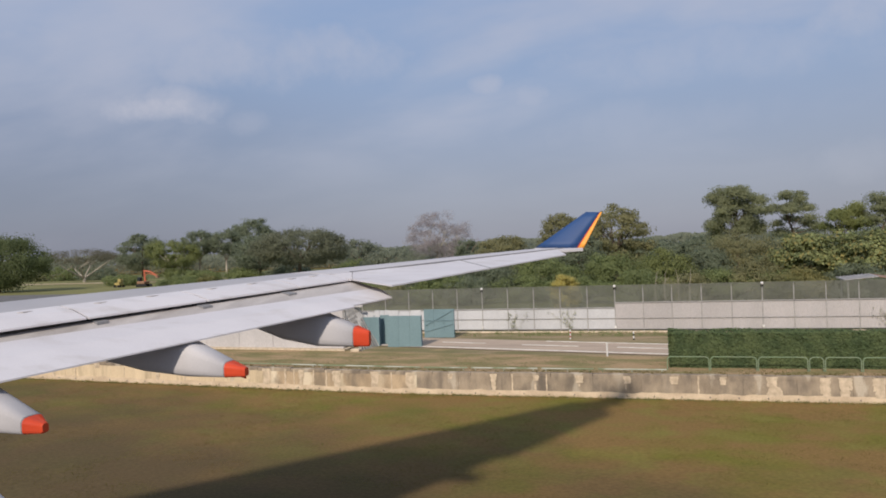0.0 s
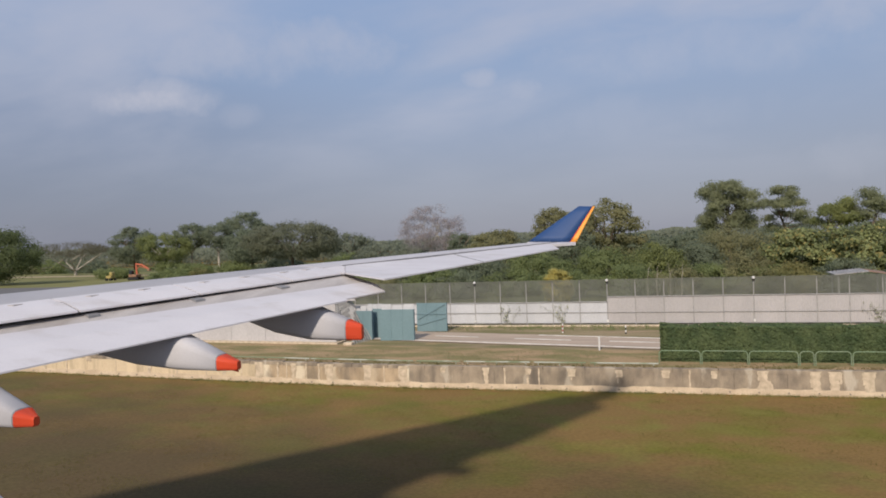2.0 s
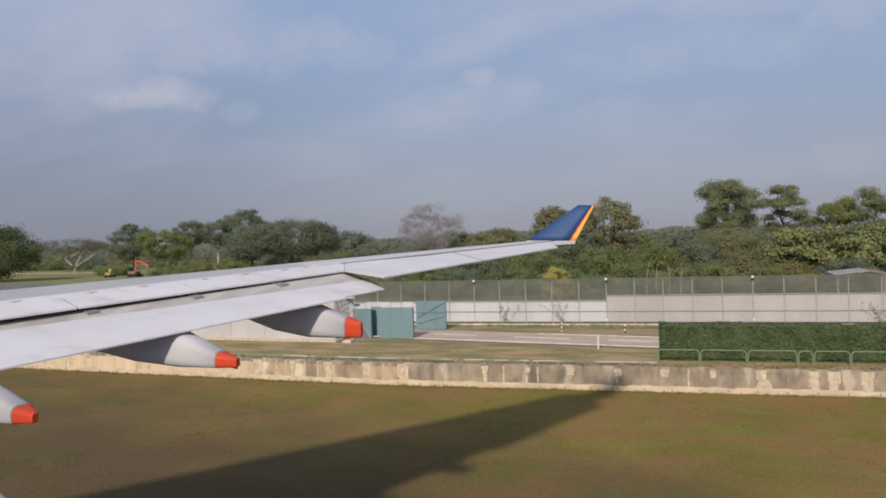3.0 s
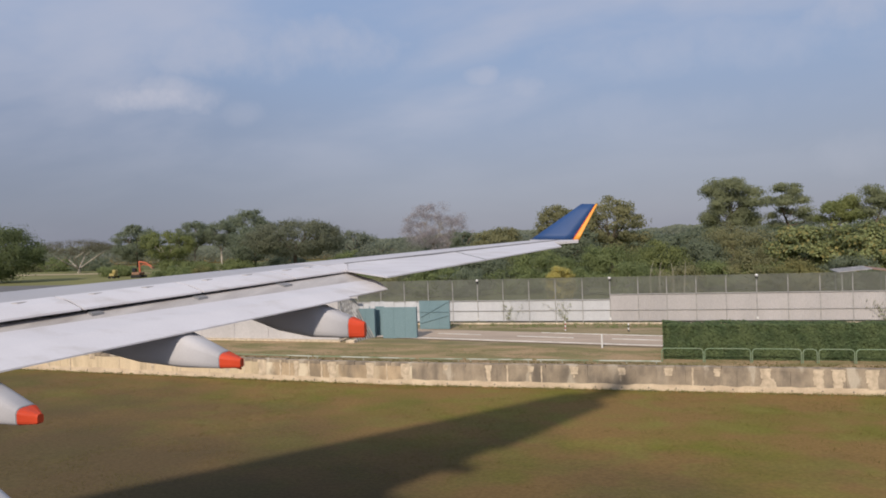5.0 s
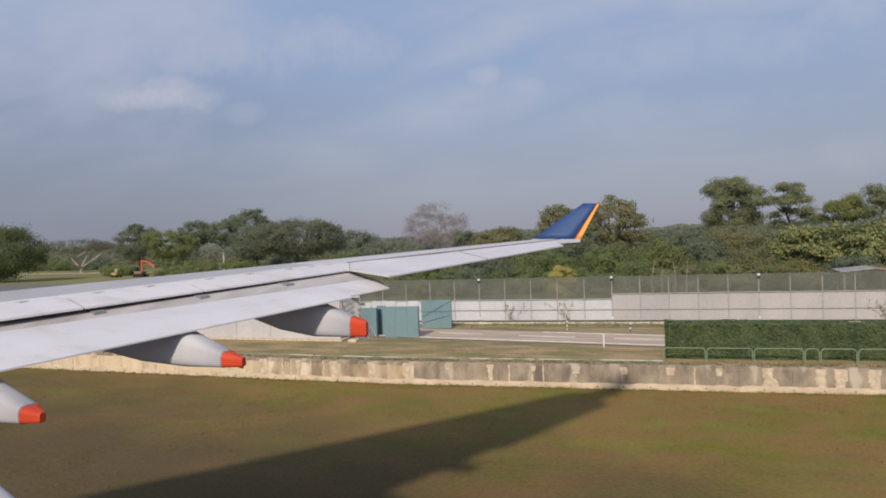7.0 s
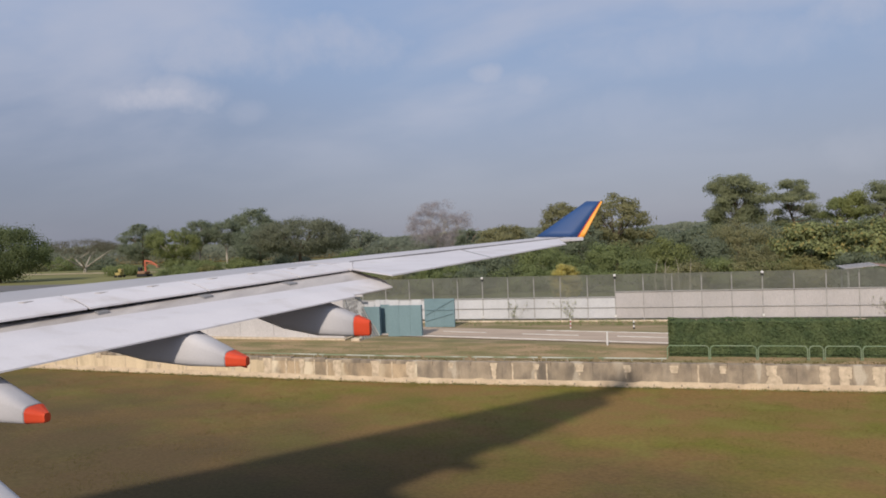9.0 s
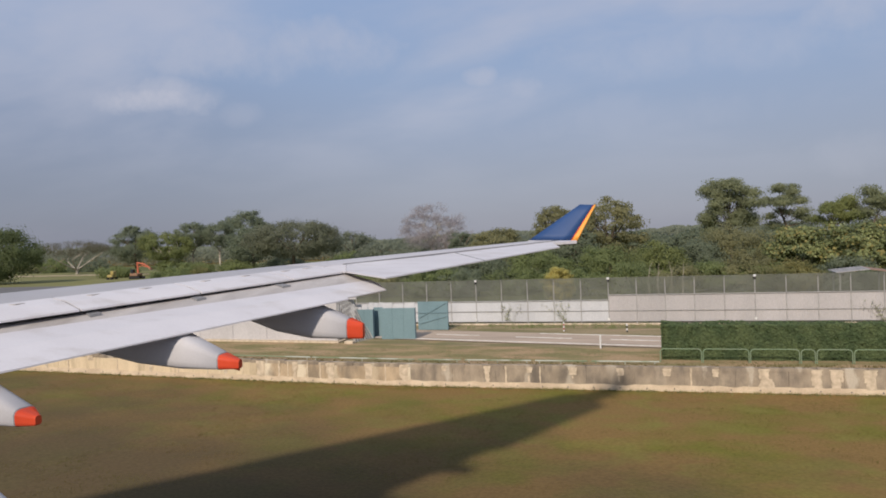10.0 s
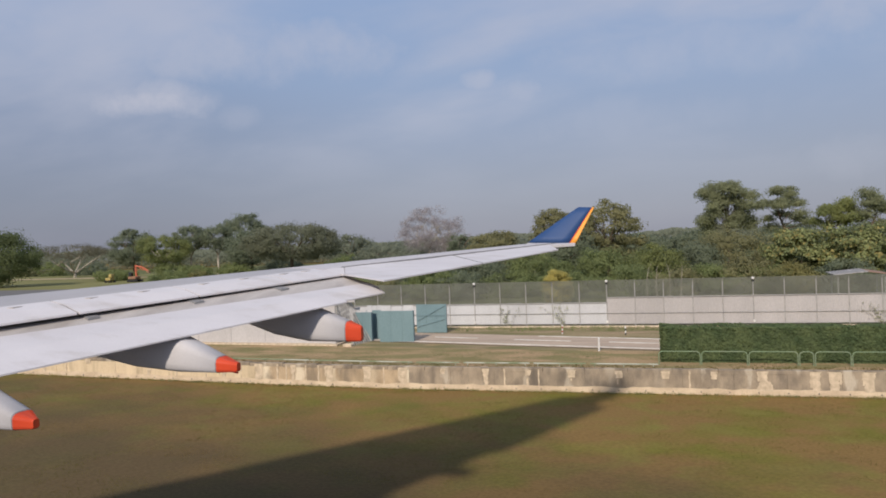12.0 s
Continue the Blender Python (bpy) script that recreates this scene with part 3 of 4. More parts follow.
# ---- leaves ----
def leaf_mesh(name, centres, sizes, material, flat=0.5, seed=1, aspect=1.5):
    """Many small pointed leaves or leaf sprays round the centres, each a bent quad."""
    g = np.random.default_rng(seed)
    n = len(centres)
    centres = np.asarray(centres)
    a = g.normal(size=(n, 3))
    a[:, 2] *= flat
    if centres.shape[1] == 6:
        # leaves of a crown turn their faces outwards and up
        face = centres[:, 3:] + g.normal(size=(n, 3)) * 0.30
        face /= np.linalg.norm(face, axis=1)[:, None]
        a -= (a * face).sum(1)[:, None] * face
    a /= np.linalg.norm(a, axis=1)[:, None]
    b = np.cross(face, a) if centres.shape[1] == 6 else g.normal(size=(n, 3))
    b -= (b * a).sum(1)[:, None] * a
    b /= np.linalg.norm(b, axis=1)[:, None]
    c = centres[:, :3]
    s = np.asarray(sizes)[:, None]
    v = np.stack([c - a * s * aspect * 0.5, c + b * s * 0.5, c + a * s * aspect * 0.5, c - b * s * 0.5], 1).reshape(-1, 3)
    me = bpy.data.meshes.new(name)
    me.vertices.add(4 * n)
    me.vertices.foreach_set("co", v.ravel())
    me.loops.add(4 * n)
    me.loops.foreach_set("vertex_index", np.arange(4 * n))
    me.polygons.add(n)
    me.polygons.foreach_set("loop_start", np.arange(0, 4 * n, 4))
    me.materials.append(material)
    me.update(calc_edges=True)
    return me


def crown_points(g, x, y, z0, z1, w, d, clumps, per, clump_r, hollow=0.55):
    """Places of leaves: clumps over an uneven egg shape."""
    out = []
    cz, hz = (z0 + z1) / 2, (z1 - z0) / 2
    for _ in range(clumps):
        u = g.normal(size=3)
        u /= np.linalg.norm(u)
        r = g.uniform(hollow, 1.0) ** 0.6
        c = np.array([x + u[0] * r * w / 2 * g.uniform(0.85, 1.08), y + u[1] * r * d / 2, cz + u[2] * r * hz * g.uniform(0.85, 1.0)])
        k = clump_r * g.uniform(0.6, 1.25)
        p = np.clip(g.normal(size=(per, 3)), -1.9, 1.9) * [k, k, k * 0.55]
        way = p / (k * 0.9) + u * 0.9 + [0, 0, 0.25]
        way /= np.linalg.norm(way, axis=1)[:, None]
        out.append(np.concatenate([c + p * 0.6, way], 1))
    return np.concatenate(out)


def limbs(bm, x, y, z0, z1, r, w, g, n=5, lean=0.0, fork_at=0.42, spread=0.22):
    """A tapered trunk that forks into limbs."""
    fork = z0 + (z1 - z0) * fork_at
    p0, p1 = Vector((x, y, z0 - 0.2)), Vector((x + lean, y, fork))
    mid = p0.lerp(p1, 0.5) + Vector((g.normal() * 0.12, g.normal() * 0.12, 0))
    bar(bm, p0, mid, r, 8, r * 0.85)
    bar(bm, mid, p1, r * 0.85, 8, r * 0.7)
    for k in range(n):
        a = 6.283 * (k + g.random() * 0.6) / n
        q = p1 + Vector((math.cos(a) * w * spread, math.sin(a) * w * spread, (z1 - fork) * g.uniform(0.3, 0.55)))
        bar(bm, p1 - Vector((0, 0, 0.15)), q, r * 0.5, 6, r * 0.3)
        for _ in range(2):
            q2 = q + Vector((g.normal() * w * 0.12, g.normal() * w * 0.12, (z1 - fork) * g.uniform(0.15, 0.35)))
            bar(bm, q, q2, r * 0.28, 5, r * 0.08)


def tree(x, y, top, w, leaves, label, crown_from=0.35, size=0.36, clumps=60, per=45, clump_r=1.0, trunk=0.28, bark=None, seed=1, flat=0.5, depth=None, lean=0.0, hollow=0.55, fork_at=0.42, spread=0.22):
    g = np.random.default_rng(seed)
    t = thing("tree", (x, y, 0), label, "tree")
    bm = bmesh.new()
    limbs(bm, x, y, 0, top * 0.92, trunk, w, g, lean=lean, fork_at=fork_at, spread=spread)
    part("trunk", bm, bark or BARK, t)
    pts = crown_points(g, x + lean, y, top * crown_from, top * 0.96, w, depth or w, int(clumps * 1.5), int(per * 2.6), clump_r, hollow)
    pts = pts[pts[:, 2] > 0.15]
    hang(new("crown", leaf_mesh("crown", pts, 0.52 * size * g.uniform(0.6, 1.3, len(pts)), leaves, flat, seed)), t)
    return t


def bush(x, y, top, w, leaves, label, size=0.26, clumps=28, per=45, clump_r=0.6, seed=1, depth=None, yellowed=0.0):
    g = np.random.default_rng(seed)
    t = thing("bush", (x, y, 0), label, "bush")
    bm = bmesh.new()
    for k in range(4):
        bar(bm, (x + g.normal() * w * 0.05, y, -0.1), (x + g.normal() * w * 0.22, y + g.normal() * 0.3, top * 0.6), 0.05, 5, 0.015)
    part("stem", bm, BARK, t)
    pts = crown_points(g, x, y, -0.3, top * 0.94, w, depth or w * 0.8, int(clumps * 1.6), int(per * 3.4), clump_r, 0.4)
    pts = pts[pts[:, 2] > 0.1]
    old = g.random(len(pts)) < yellowed
    hang(new("crown", leaf_mesh("crown", pts[~old], 0.48 * size * g.uniform(0.6, 1.3, (~old).sum()), leaves, 0.6, seed)), t)
    if yellowed:
        hang(new("old_leaves", leaf_mesh("old_leaves", pts[old], 0.60 * size * g.uniform(0.6, 1.3, old.sum()), LEAF_YELLOWED, 0.6, seed + 1)), t, "yellowed drooping leaves")
    return t


def layered_tree(x, y, top, w, leaves, label, low, pads, seed, trunk=0.28, pad=1.5, size=0.225):
    """A tall tree whose foliage lies in flattened uneven pads at the ends of its limbs."""
    g = np.random.default_rng(seed)
    t = thing("tree", (x, y, 0), label, "tree")
    bm = bmesh.new()
    fork = Vector((x + g.normal() * 0.3, y, top * low * 0.85))
    bar(bm, (x, y, -0.2), fork, trunk, 8, trunk * 0.7)
    crown = Vector((x + g.normal() * 0.5, y, top * 0.72))
    bar(bm, fork, crown, trunk * 0.7, 7, trunk * 0.35)
    out = []
    for k in range(pads):
        s = (k + 0.5) / pads
        a = k * 2.4 + g.normal() * 0.4
        high = min(0.97, low + (0.97 - low) * s + g.normal() * 0.035)
        reach = w / 2 * (0.42 + 0.58 * math.sin(math.pi * min(0.95, 0.22 + 0.72 * s))) * g.uniform(0.25, 1.05)
        c = Vector((x + math.cos(a) * reach, y + math.sin(a) * reach * 0.8, top * high - 0.25))
        root = fork.lerp(crown, min(0.95, max(0.0, s * 0.8)))
        knee = root.lerp(c, 0.55) + Vector((0, 0, -0.25))
        bar(bm, root, knee, trunk * 0.22, 5, trunk * 0.13)
        bar(bm, knee, c, trunk * 0.13, 5, trunk * 0.05)
        r = pad * g.uniform(0.65, 1.15)
        n = int(520 * r)
        p = np.clip(g.normal(size=(n, 3)), -2.2, 2.2) * [r * 0.50, r * 0.50, r * 0.24]
        way = p / (r * 0.6) + [0, -0.25, 0.45]
        way /= np.linalg.norm(way, axis=1)[:, None]
        p[:, 2] -= 0.10 * (p[:, 0] ** 2 + p[:, 1] ** 2)
        out.append(np.concatenate([np.array(c) + p, way], 1))
    part("trunk", bm, BARK, t)
    pts = np.concatenate(out)
    hang(new("crown", leaf_mesh("crown", pts, 0.72 * size * g.uniform(0.6, 1.3, len(pts)), leaves, 0.35, seed)), t)
    return t

# ---- clipped hedge ----
hedge = thing("hedge", (12, 36.4, 0), "dense clipped dark green hedge behind the rail", "hedge")
g = np.random.default_rng(11)
n = 52000
hx0, hx1, hy0, hy1, hz1 = 0.15, 26.0, 35.5, 37.3, 1.66
face = g.choice(3, n, p=[0.62, 0.30, 0.08])
px = g.uniform(hx0, hx1, n)
py = np.where(face == 0, hy0 + np.abs(g.normal(0, 0.07, n)), g.uniform(hy0, hy1, n))
pz = np.where(face == 1, hz1 - np.abs(g.normal(0, 0.06, n)), g.uniform(0.05, hz1, n))
px = np.where(face == 2, hx0 + np.abs(g.normal(0, 0.06, n)), px)
wob = np.array([noise.noise((a * 0.9, b * 0.9, c * 1.3)) for a, b, c in zip(px, py, pz)])
facing = np.array([(0.0, -1.0, 0.35), (0.0, -0.25, 1.0), (-1.0, -0.3, 0.3)])[face]
pts = np.concatenate([np.stack([px, py + 0.10 * wob, pz + 0.11 * wob * (face == 1)], 1), facing], 1)
hang(new("foliage", leaf_mesh("foliage", pts, g.uniform(0.07, 0.14, n), LEAF_HEDGE, 0.8, 12, 1.3)), hedge)
bm = bmesh.new()
box(bm, hx0 + 0.15, hy0 + 0.18, 0.0, hx1 - 0.1, hy1 - 0.15, hz1 - 0.15, 0.1)
part("twig_core", bm, LEAF_HEDGE, hedge)

# ---- white panel screen on raking struts, and teal hoardings ----
screen = thing("panel_screen", (-24, 41.0, 0), "long white panel screen propped by raking steel struts", "screen")
SX = -18.7
for k in range(7):
    x1 = SX - 2.4 * k
    bm = bmesh.new()
    h = lift(x1 - 1.2, 40.8)
    box(bm, x1 - 2.39, 40.75, h + 0.12, x1, 40.83, h + 2.75, 0.01)
    part("panel", bm, SCREEN, screen)
    bm = bmesh.new()
    box(bm, x1 - 2.39 + 0.8, 41.9, 2.6, x1 + 0.8, 41.98, 3.25, 0.01)
    part("upper_panel", bm, SCREEN, screen)
for k in range(7):
    x1 = SX - 2.4 * k
    bm = bmesh.new()
    for dz in (1.28, 1.85):
        box(bm, x1 - 2.0, 40.738, dz + 0.55, x1 - 0.9, 40.748, dz + 0.565)
    part("seam_strip", bm, STEEL, screen)
bm = bmesh.new()
slab(bm, [(u, v, 0.16 + lift(u, 40.8)) for u, v in ((SX - 17, 40.2), (SX + 0.3, 40.2), (SX + 0.3, 42.6), (SX - 17, 42.6))], 0.2)
part("concrete_footing", bm, PATCH, screen)
for k in range(8):
    bm = bmesh.new()
    yy = 40.9 + 0.26 * k
    bar(bm, (SX + 0.02, yy, 2.9), (SX + 1.25 + 0.05 * k, yy - 0.25, 0.1), 0.045, 6)
    bar(bm, (SX + 0.05, yy, 1.6), (SX + 1.15, yy - 0.2, 0.15), 0.03, 6)
    bar(bm, (SX + 0.02, yy, 0.1), (SX + 0.02, yy, 3.0), 0.04, 6)
    part("strut", bm, STEEL, screen)
bm = bmesh.new()
box(bm, SX + 0.8, 39.9, 0.0, SX + 1.35, 40.4, 0.28, 0.03)
part("ballast_block", bm, PATCH, screen)


def hoarding(x0, x1, y, h, depth, label, braces=False):
    h = h if braces else h - 0.24
    t = thing("hoarding", ((x0 + x1) / 2, y, 0.1), label, "hoarding", "teal hoardings beside the road")
    n = max(2, round((x1 - x0) / 0.8))
    for k in range(n):
        bm = bmesh.new()
        a, b = x0 + (x1 - x0) * k / n, x0 + (x1 - x0) * (k + 1) / n
        box(bm, a, y, 0.1, b - 0.005, y + 0.05, h, 0.004)
        part("sheet_panel", bm, TEAL, t)
    bm = bmesh.new()
    box(bm, x1 - 0.06, y + 0.055, 0.1, x1, y + depth, h, 0.008)
    part("side_panel", bm, TEAL, t)
    bm = bmesh.new()
    box(bm, x0, y + 0.055, 0.1, x0 + 0.06, y + depth, h, 0.008)
    part("side_panel", bm, TEAL, t)
    bm = bmesh.new()
    box(bm, x0 + 0.06, y + depth - 0.06, 0.1, x1 - 0.06, y + depth, h - 0.02, 0.008)
    part("back_panel", bm, TEAL, t)
    for k in range(0 if braces else 3):
        bm = bmesh.new()
        a, b = x0 + (x1 - x0) * (k + 0.08) / 3, x0 + (x1 - x0) * (k + 0.94) / 3
        box(bm, a, y + depth - 0.05, h - 0.1, b, y + depth - 0.01, h + 0.30 - 0.03 * (k % 2), 0.008)
        part("top_board", bm, PANEL_W, t, "white board above the teal sheets")
    if braces:
        for a, b in (((x0 + 0.1, 0.9), (x1 - 0.1, 1.9)), ((x0 + 0.1, 0.5), (x1 - 0.1, 1.0)), ((x0 + 0.1, 1.25), (x1 - 0.1, 1.25))):
            bm = bmesh.new()
            bar(bm, (a[0], y - 0.03, a[1]), (b[0], y - 0.03, b[1]), 0.03, 6)
            part("brace", bm, TEAL, t)


hoarding(-18.25, -17.05, 42.5, 2.15, 0.25, "teal sheet hoarding panel beside the screen")
hoarding(-17.75, -16.75, 43.4, 2.2, 0.20, "narrow recessed teal sheet hoarding panel")
hoarding(-16.40, -14.20, 42.2, 2.25, 0.22, "teal sheet hoarding panel at the road edge")
hoarding(-15.55, -13.45, 46.9, 2.0, 0.15, "teal hoarding with diagonal steel braces", True)

# ---- shed roof beyond the fence ----
shed = thing("shelter", (14.1, 58.6, 0), "small open shelter with a pale and rusty metal roof", "shelter")
for xx in (12.6, 15.6):
    for yy in (58.2, 60.2):
        bm = bmesh.new()
        box(bm, xx - 0.05, yy - 0.05, 0, xx + 0.05, yy + 0.05, 2.72, 0.01)
        part("post", bm, STEEL, shed)
bm = bmesh.new()
slab(bm, [(12.3, 57.9, 2.80), (14.5, 57.9, 3.00), (14.5, 60.5, 3.10), (12.3, 60.5, 2.90)], 0.05)
roof = part("roof", bm, ROOF_W, shed)
for k in range(9):
    bm = bmesh.new()
    u = 12.35 + 0.24 * k
    zz = 2.80 + (u - 12.3) * 0.2 / 2.2
    bar(bm, (u, 57.88, zz + 0.01), (u, 60.5, zz + 0.11), 0.03, 6)
    part("ridge", bm, ROOF_W, roof)
bm = bmesh.new()
slab(bm, [(14.5, 57.9, 3.00), (15.9, 57.9, 2.78), (15.9, 60.5, 2.88), (14.5, 60.5, 3.10)], 0.05)
part("roof", bm, ROOF_R, shed, "rust red roof slope")

# ---- trees and bushes, near to far ----
def vine(x, z0, z1, w, seed):
    g = np.random.default_rng(seed)
    t = thing("creeper", (x, FY - 0.1, 0), "sparse climbing creeper on the fence sheeting", "creeper")
    bm = bmesh.new()
    pts = []
    for k in range(5):
        p = Vector((x + g.normal() * w * 0.15, FY - 0.09, 0.1))
        d = g.normal() * 0.5
        for s in range(6):
            q = p + Vector((d * 0.25 + g.normal() * 0.1, 0, (z1 - z0) / 6))
            bar(bm, p, q, 0.006, 4)
            for _ in range(3):
                pts.append((q.x + g.normal() * 0.10, FY - 0.10 - g.random() * 0.08, q.z + g.normal() * 0.10))
            p = q
    part("stem", bm, PALE_BARK, t)
    hang(new("foliage", leaf_mesh("foliage", pts, g.uniform(0.05, 0.10, len(pts)), LEAF_CREEPER, 0.8, seed)), t)


vine(-6.2, 0.1, 1.5, 1.2, 3)
vine(-10.2, 0.1, 1.3, 0.7, 4)
vine(13.4, 0.2, 1.3, 0.5, 5)

bush(-8.8, 69, 3.75, 2.9, LEAF_GOLD, "round golden-yellow bush beyond the fence", 0.16, 90, 60, 0.33, 21)
# understorey beyond the fence
random.seed(21)
for i in range(15):
    x = -40 + 5.2 * i + random.uniform(-1, 1)
    bush(x, 76 + random.uniform(-3, 4), random.uniform(2.9, 4.0), random.uniform(5.5, 7.5), random.choice((LEAF_MID, LEAF_OLIVE, LEAF_DARK, LEAF_MID)),
         random.choice(("tangled green scrub bush beyond the fence", "rough olive green scrub bush")), 0.26, 30, 45, 0.7, 40 + i)
for x, y, top, w, m, text, s in (
        (-20, 86, 5.4, 8, LEAF_DARK, "dark green dense shrub beyond the fence", 61), (-13, 85, 5.6, 8, LEAF_MID, "mid green dense shrub beyond the fence", 62),
        (-5.5, 86, 5.6, 7, LEAF_MID, "mid green dense shrub beyond the fence", 63), (0.0, 85, 5.5, 7, LEAF_FRESH, "bright green dense shrub beyond the fence", 64),
        (4.5, 87, 5.8, 6, LEAF_DARK, "dark green dense shrub beyond the fence", 65), (9.0, 90, 7.6, 10, LEAF_OLIVE, "tall rounded olive green shrub", 66),
        (14.5, 82, 7.0, 7, LEAF_BROAD, "tall shrub with large yellowish leaves", 67), (19.5, 81, 7.4, 8.5, LEAF_BROAD, "tall shrub with large yellow-green leaves", 68),
        (26, 84, 7.9, 8.5, LEAF_BROAD, "tall shrub with large yellow-green leaves", 69), (33, 86, 7.9, 8.5, LEAF_BROAD, "tall shrub with large green and yellowed leaves", 70)):
    bush(x, y, top, w, m, text, 0.46 if s > 66 else 0.28, 60, 38 if s > 66 else 50, 0.85, s, yellowed=0.10 if s > 66 else 0.0)

tree(-150, 135, 14.1, 28, LEAF_DEEP, "broad dark green tree with a dense low crown", 0.05, 0.5, 110, 70, 2.3, 0.6, seed=80, depth=14, hollow=0.72)
tree(-190, 205, 11.8, 27, LEAF_THIN, "spreading tree with pale forking limbs and a thin brownish crown", 0.52, 0.36, 90, 34, 1.7, 0.6, PALE_BARK, 81, flat=0.3, fork_at=0.15, spread=0.22)
tree(-150, 185, 15.7, 13, LEAF_DARK, "dark tree with a round crown", 0.2, 0.55, 80, 50, 1.3, 0.4, seed=82)
tree(-128, 170, 12.4, 15, LEAF_FRESH, "light green tree with a loose crown", 0.3, 0.5, 75, 45, 1.3, 0.3, PALE_BARK, 83)
tree(-127, 181, 15.4, 10, LEAF_DARK, "dark tree with a rounded crown", 0.45, 0.5, 60, 45, 1.2, 0.35, PALE_BARK, 84)
tree(-119, 182, 15.2, 9, LEAF_DARK, "dark tree with a rounded crown", 0.45, 0.5, 55, 45, 1.2, 0.35, PALE_BARK, 85)
tree(-118, 195, 19.2, 14, LEAF_DARK, "tall dark tree above its neighbours", 0.3, 0.55, 85, 50, 1.4, 0.45, seed=86)
tree(-79, 150, 12.9, 23, LEAF_DOME, "wide umbrella-shaped tree with a flat crown", 0.3, 0.44, 190, 45, 1.5, 0.45, seed=87, depth=18, hollow=0.75)
tree(-98, 165, 12.6, 14, LEAF_DARK, "dark spreading tree with dense crown", 0.2, 0.46, 80, 50, 1.4, 0.4, seed=88)
tree(-86, 200, 10.9, 15, LEAF_HAZED, "distant tree with a rounded crown", 0.1, 0.55, 70, 45, 1.4, 0.3, seed=89)
tree(-80, 230, 8.8, 18, LEAF_HAZED, "distant low tree with rounded crown", 0.1, 0.6, 70, 45, 1.5, 0.3, seed=90)
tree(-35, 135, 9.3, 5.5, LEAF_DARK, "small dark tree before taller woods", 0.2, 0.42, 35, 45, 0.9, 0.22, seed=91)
tree(-32, 160, 8.2, 16, LEAF_HAZED, "low broad green leafy tree", 0.05, 0.5, 70, 45, 1.3, 0.3, seed=92)
tree(-50, 160, 7.0, 16, LEAF_HAZED, "low broad green tree, greyed for haze", 0.05, 0.5, 60, 45, 1.3, 0.3, seed=93)
tree(-62, 165, 7.2, 16, LEAF_HAZED, "low broad green tree, greyed for haze", 0.05, 0.5, 60, 45, 1.3, 0.3, seed=94)
tree(-16, 125, 12.7, 8.5, LEAF_OLIVE, "tall olive green tree with a narrow crown", 0.1, 0.42, 75, 50, 1.0, 0.3, seed=95)
tree(-7.0, 120, 13.3, 11.0, LEAF_OLIVE, "tall rounded olive green tree", 0.1, 0.42, 95, 50, 1.0, 0.32, seed=96)
tree(-12, 112, 9.0, 8.0, LEAF_DARK, "dark green tree below taller ones", 0.05, 0.40, 70, 50, 1.0, 0.28, seed=97)
tree(-25, 118, 9.0, 9.0, LEAF_OLIVE, "green leafy tree of middle height", 0.05, 0.40, 70, 50, 1.0, 0.28, seed=98)
layered_tree(10.7, 116, 14.1, 9.4, LEAF_TALL, "tall dark tree with layered open foliage", 0.52, 44, 99, 0.3, 1.55)
layered_tree(19.0, 120, 13.3, 8.4, LEAF_TALL, "tall dark tree with layered open foliage", 0.56, 22, 107, 0.28, 1.3)
layered_tree(23.6, 110, 10.6, 6.0, LEAF_FRESH, "tree with a light flat open crown", 0.70, 14, 101, 0.22, 1.3)
layered_tree(27.8, 110, 11.7, 5.6, LEAF_TALL, "tree with a dark flat open crown", 0.64, 14, 102, 0.22, 1.3)
tree(33.0, 100, 11.6, 8.0, LEAF_TALL, "large dark tree with dense crown", 0.1, 0.42, 80, 50, 1.1, 0.34, seed=103)
tree(42.0, 100, 10.6, 9.0, LEAF_OLIVE, "large olive green tree", 0.1, 0.42, 80, 50, 1.1, 0.34, seed=104)
for k, (x, y, top, w) in enumerate(((-2, 150, 6.8, 13), (10, 152, 7.2, 14), (24, 150, 7.6, 14), (38, 150, 7.6, 14), (-18, 150, 7.4, 13))):
    tree(x, y, top + 0.5, w, LEAF_DARK, "distant low dark tree in the tree line", 0.05, 0.5, 75, 45, 1.3, 0.25, seed=110 + k)
for k in range(9):
    x = -175 + 12.5 * k
    back = 1.38 if k < 3 else 1.0
    bush(x * back, 168 * back + random.uniform(-8, 4), random.uniform(3.2, 6.2), 12 * back, random.choice((LEAF_DARK, LEAF_MID, LEAF_OLIVE)), "broad scrub below the trees", 0.48, 40, 40, 1.1, 130 + k)

for k, (x, y, top, w, m) in enumerate(((9.1, 79, 4.0, 6, LEAF_OLIVE), (4.6, 79, 3.6, 6, LEAF_MID), (-23.4, 79, 3.6, 7, LEAF_MID), (-28.5, 82, 4.0, 7, LEAF_DARK), (12.6, 76, 3.4, 4.5, LEAF_LIME))):
    bush(x, y, top, w, m, "loose green scrub bush behind the fence", 0.26, 40, 45, 0.7, 160 + k)
bush(-79.2, 115, 3.5, 4.6, LEAF_LIME, "rounded yellow-green bush on the far grass", 0.3, 36, 45, 0.7, 170)
bush(-83.5, 112, 3.7, 9.5, LEAF_MID, "low spreading green bush on the far grass", 0.3, 50, 45, 0.8, 171)

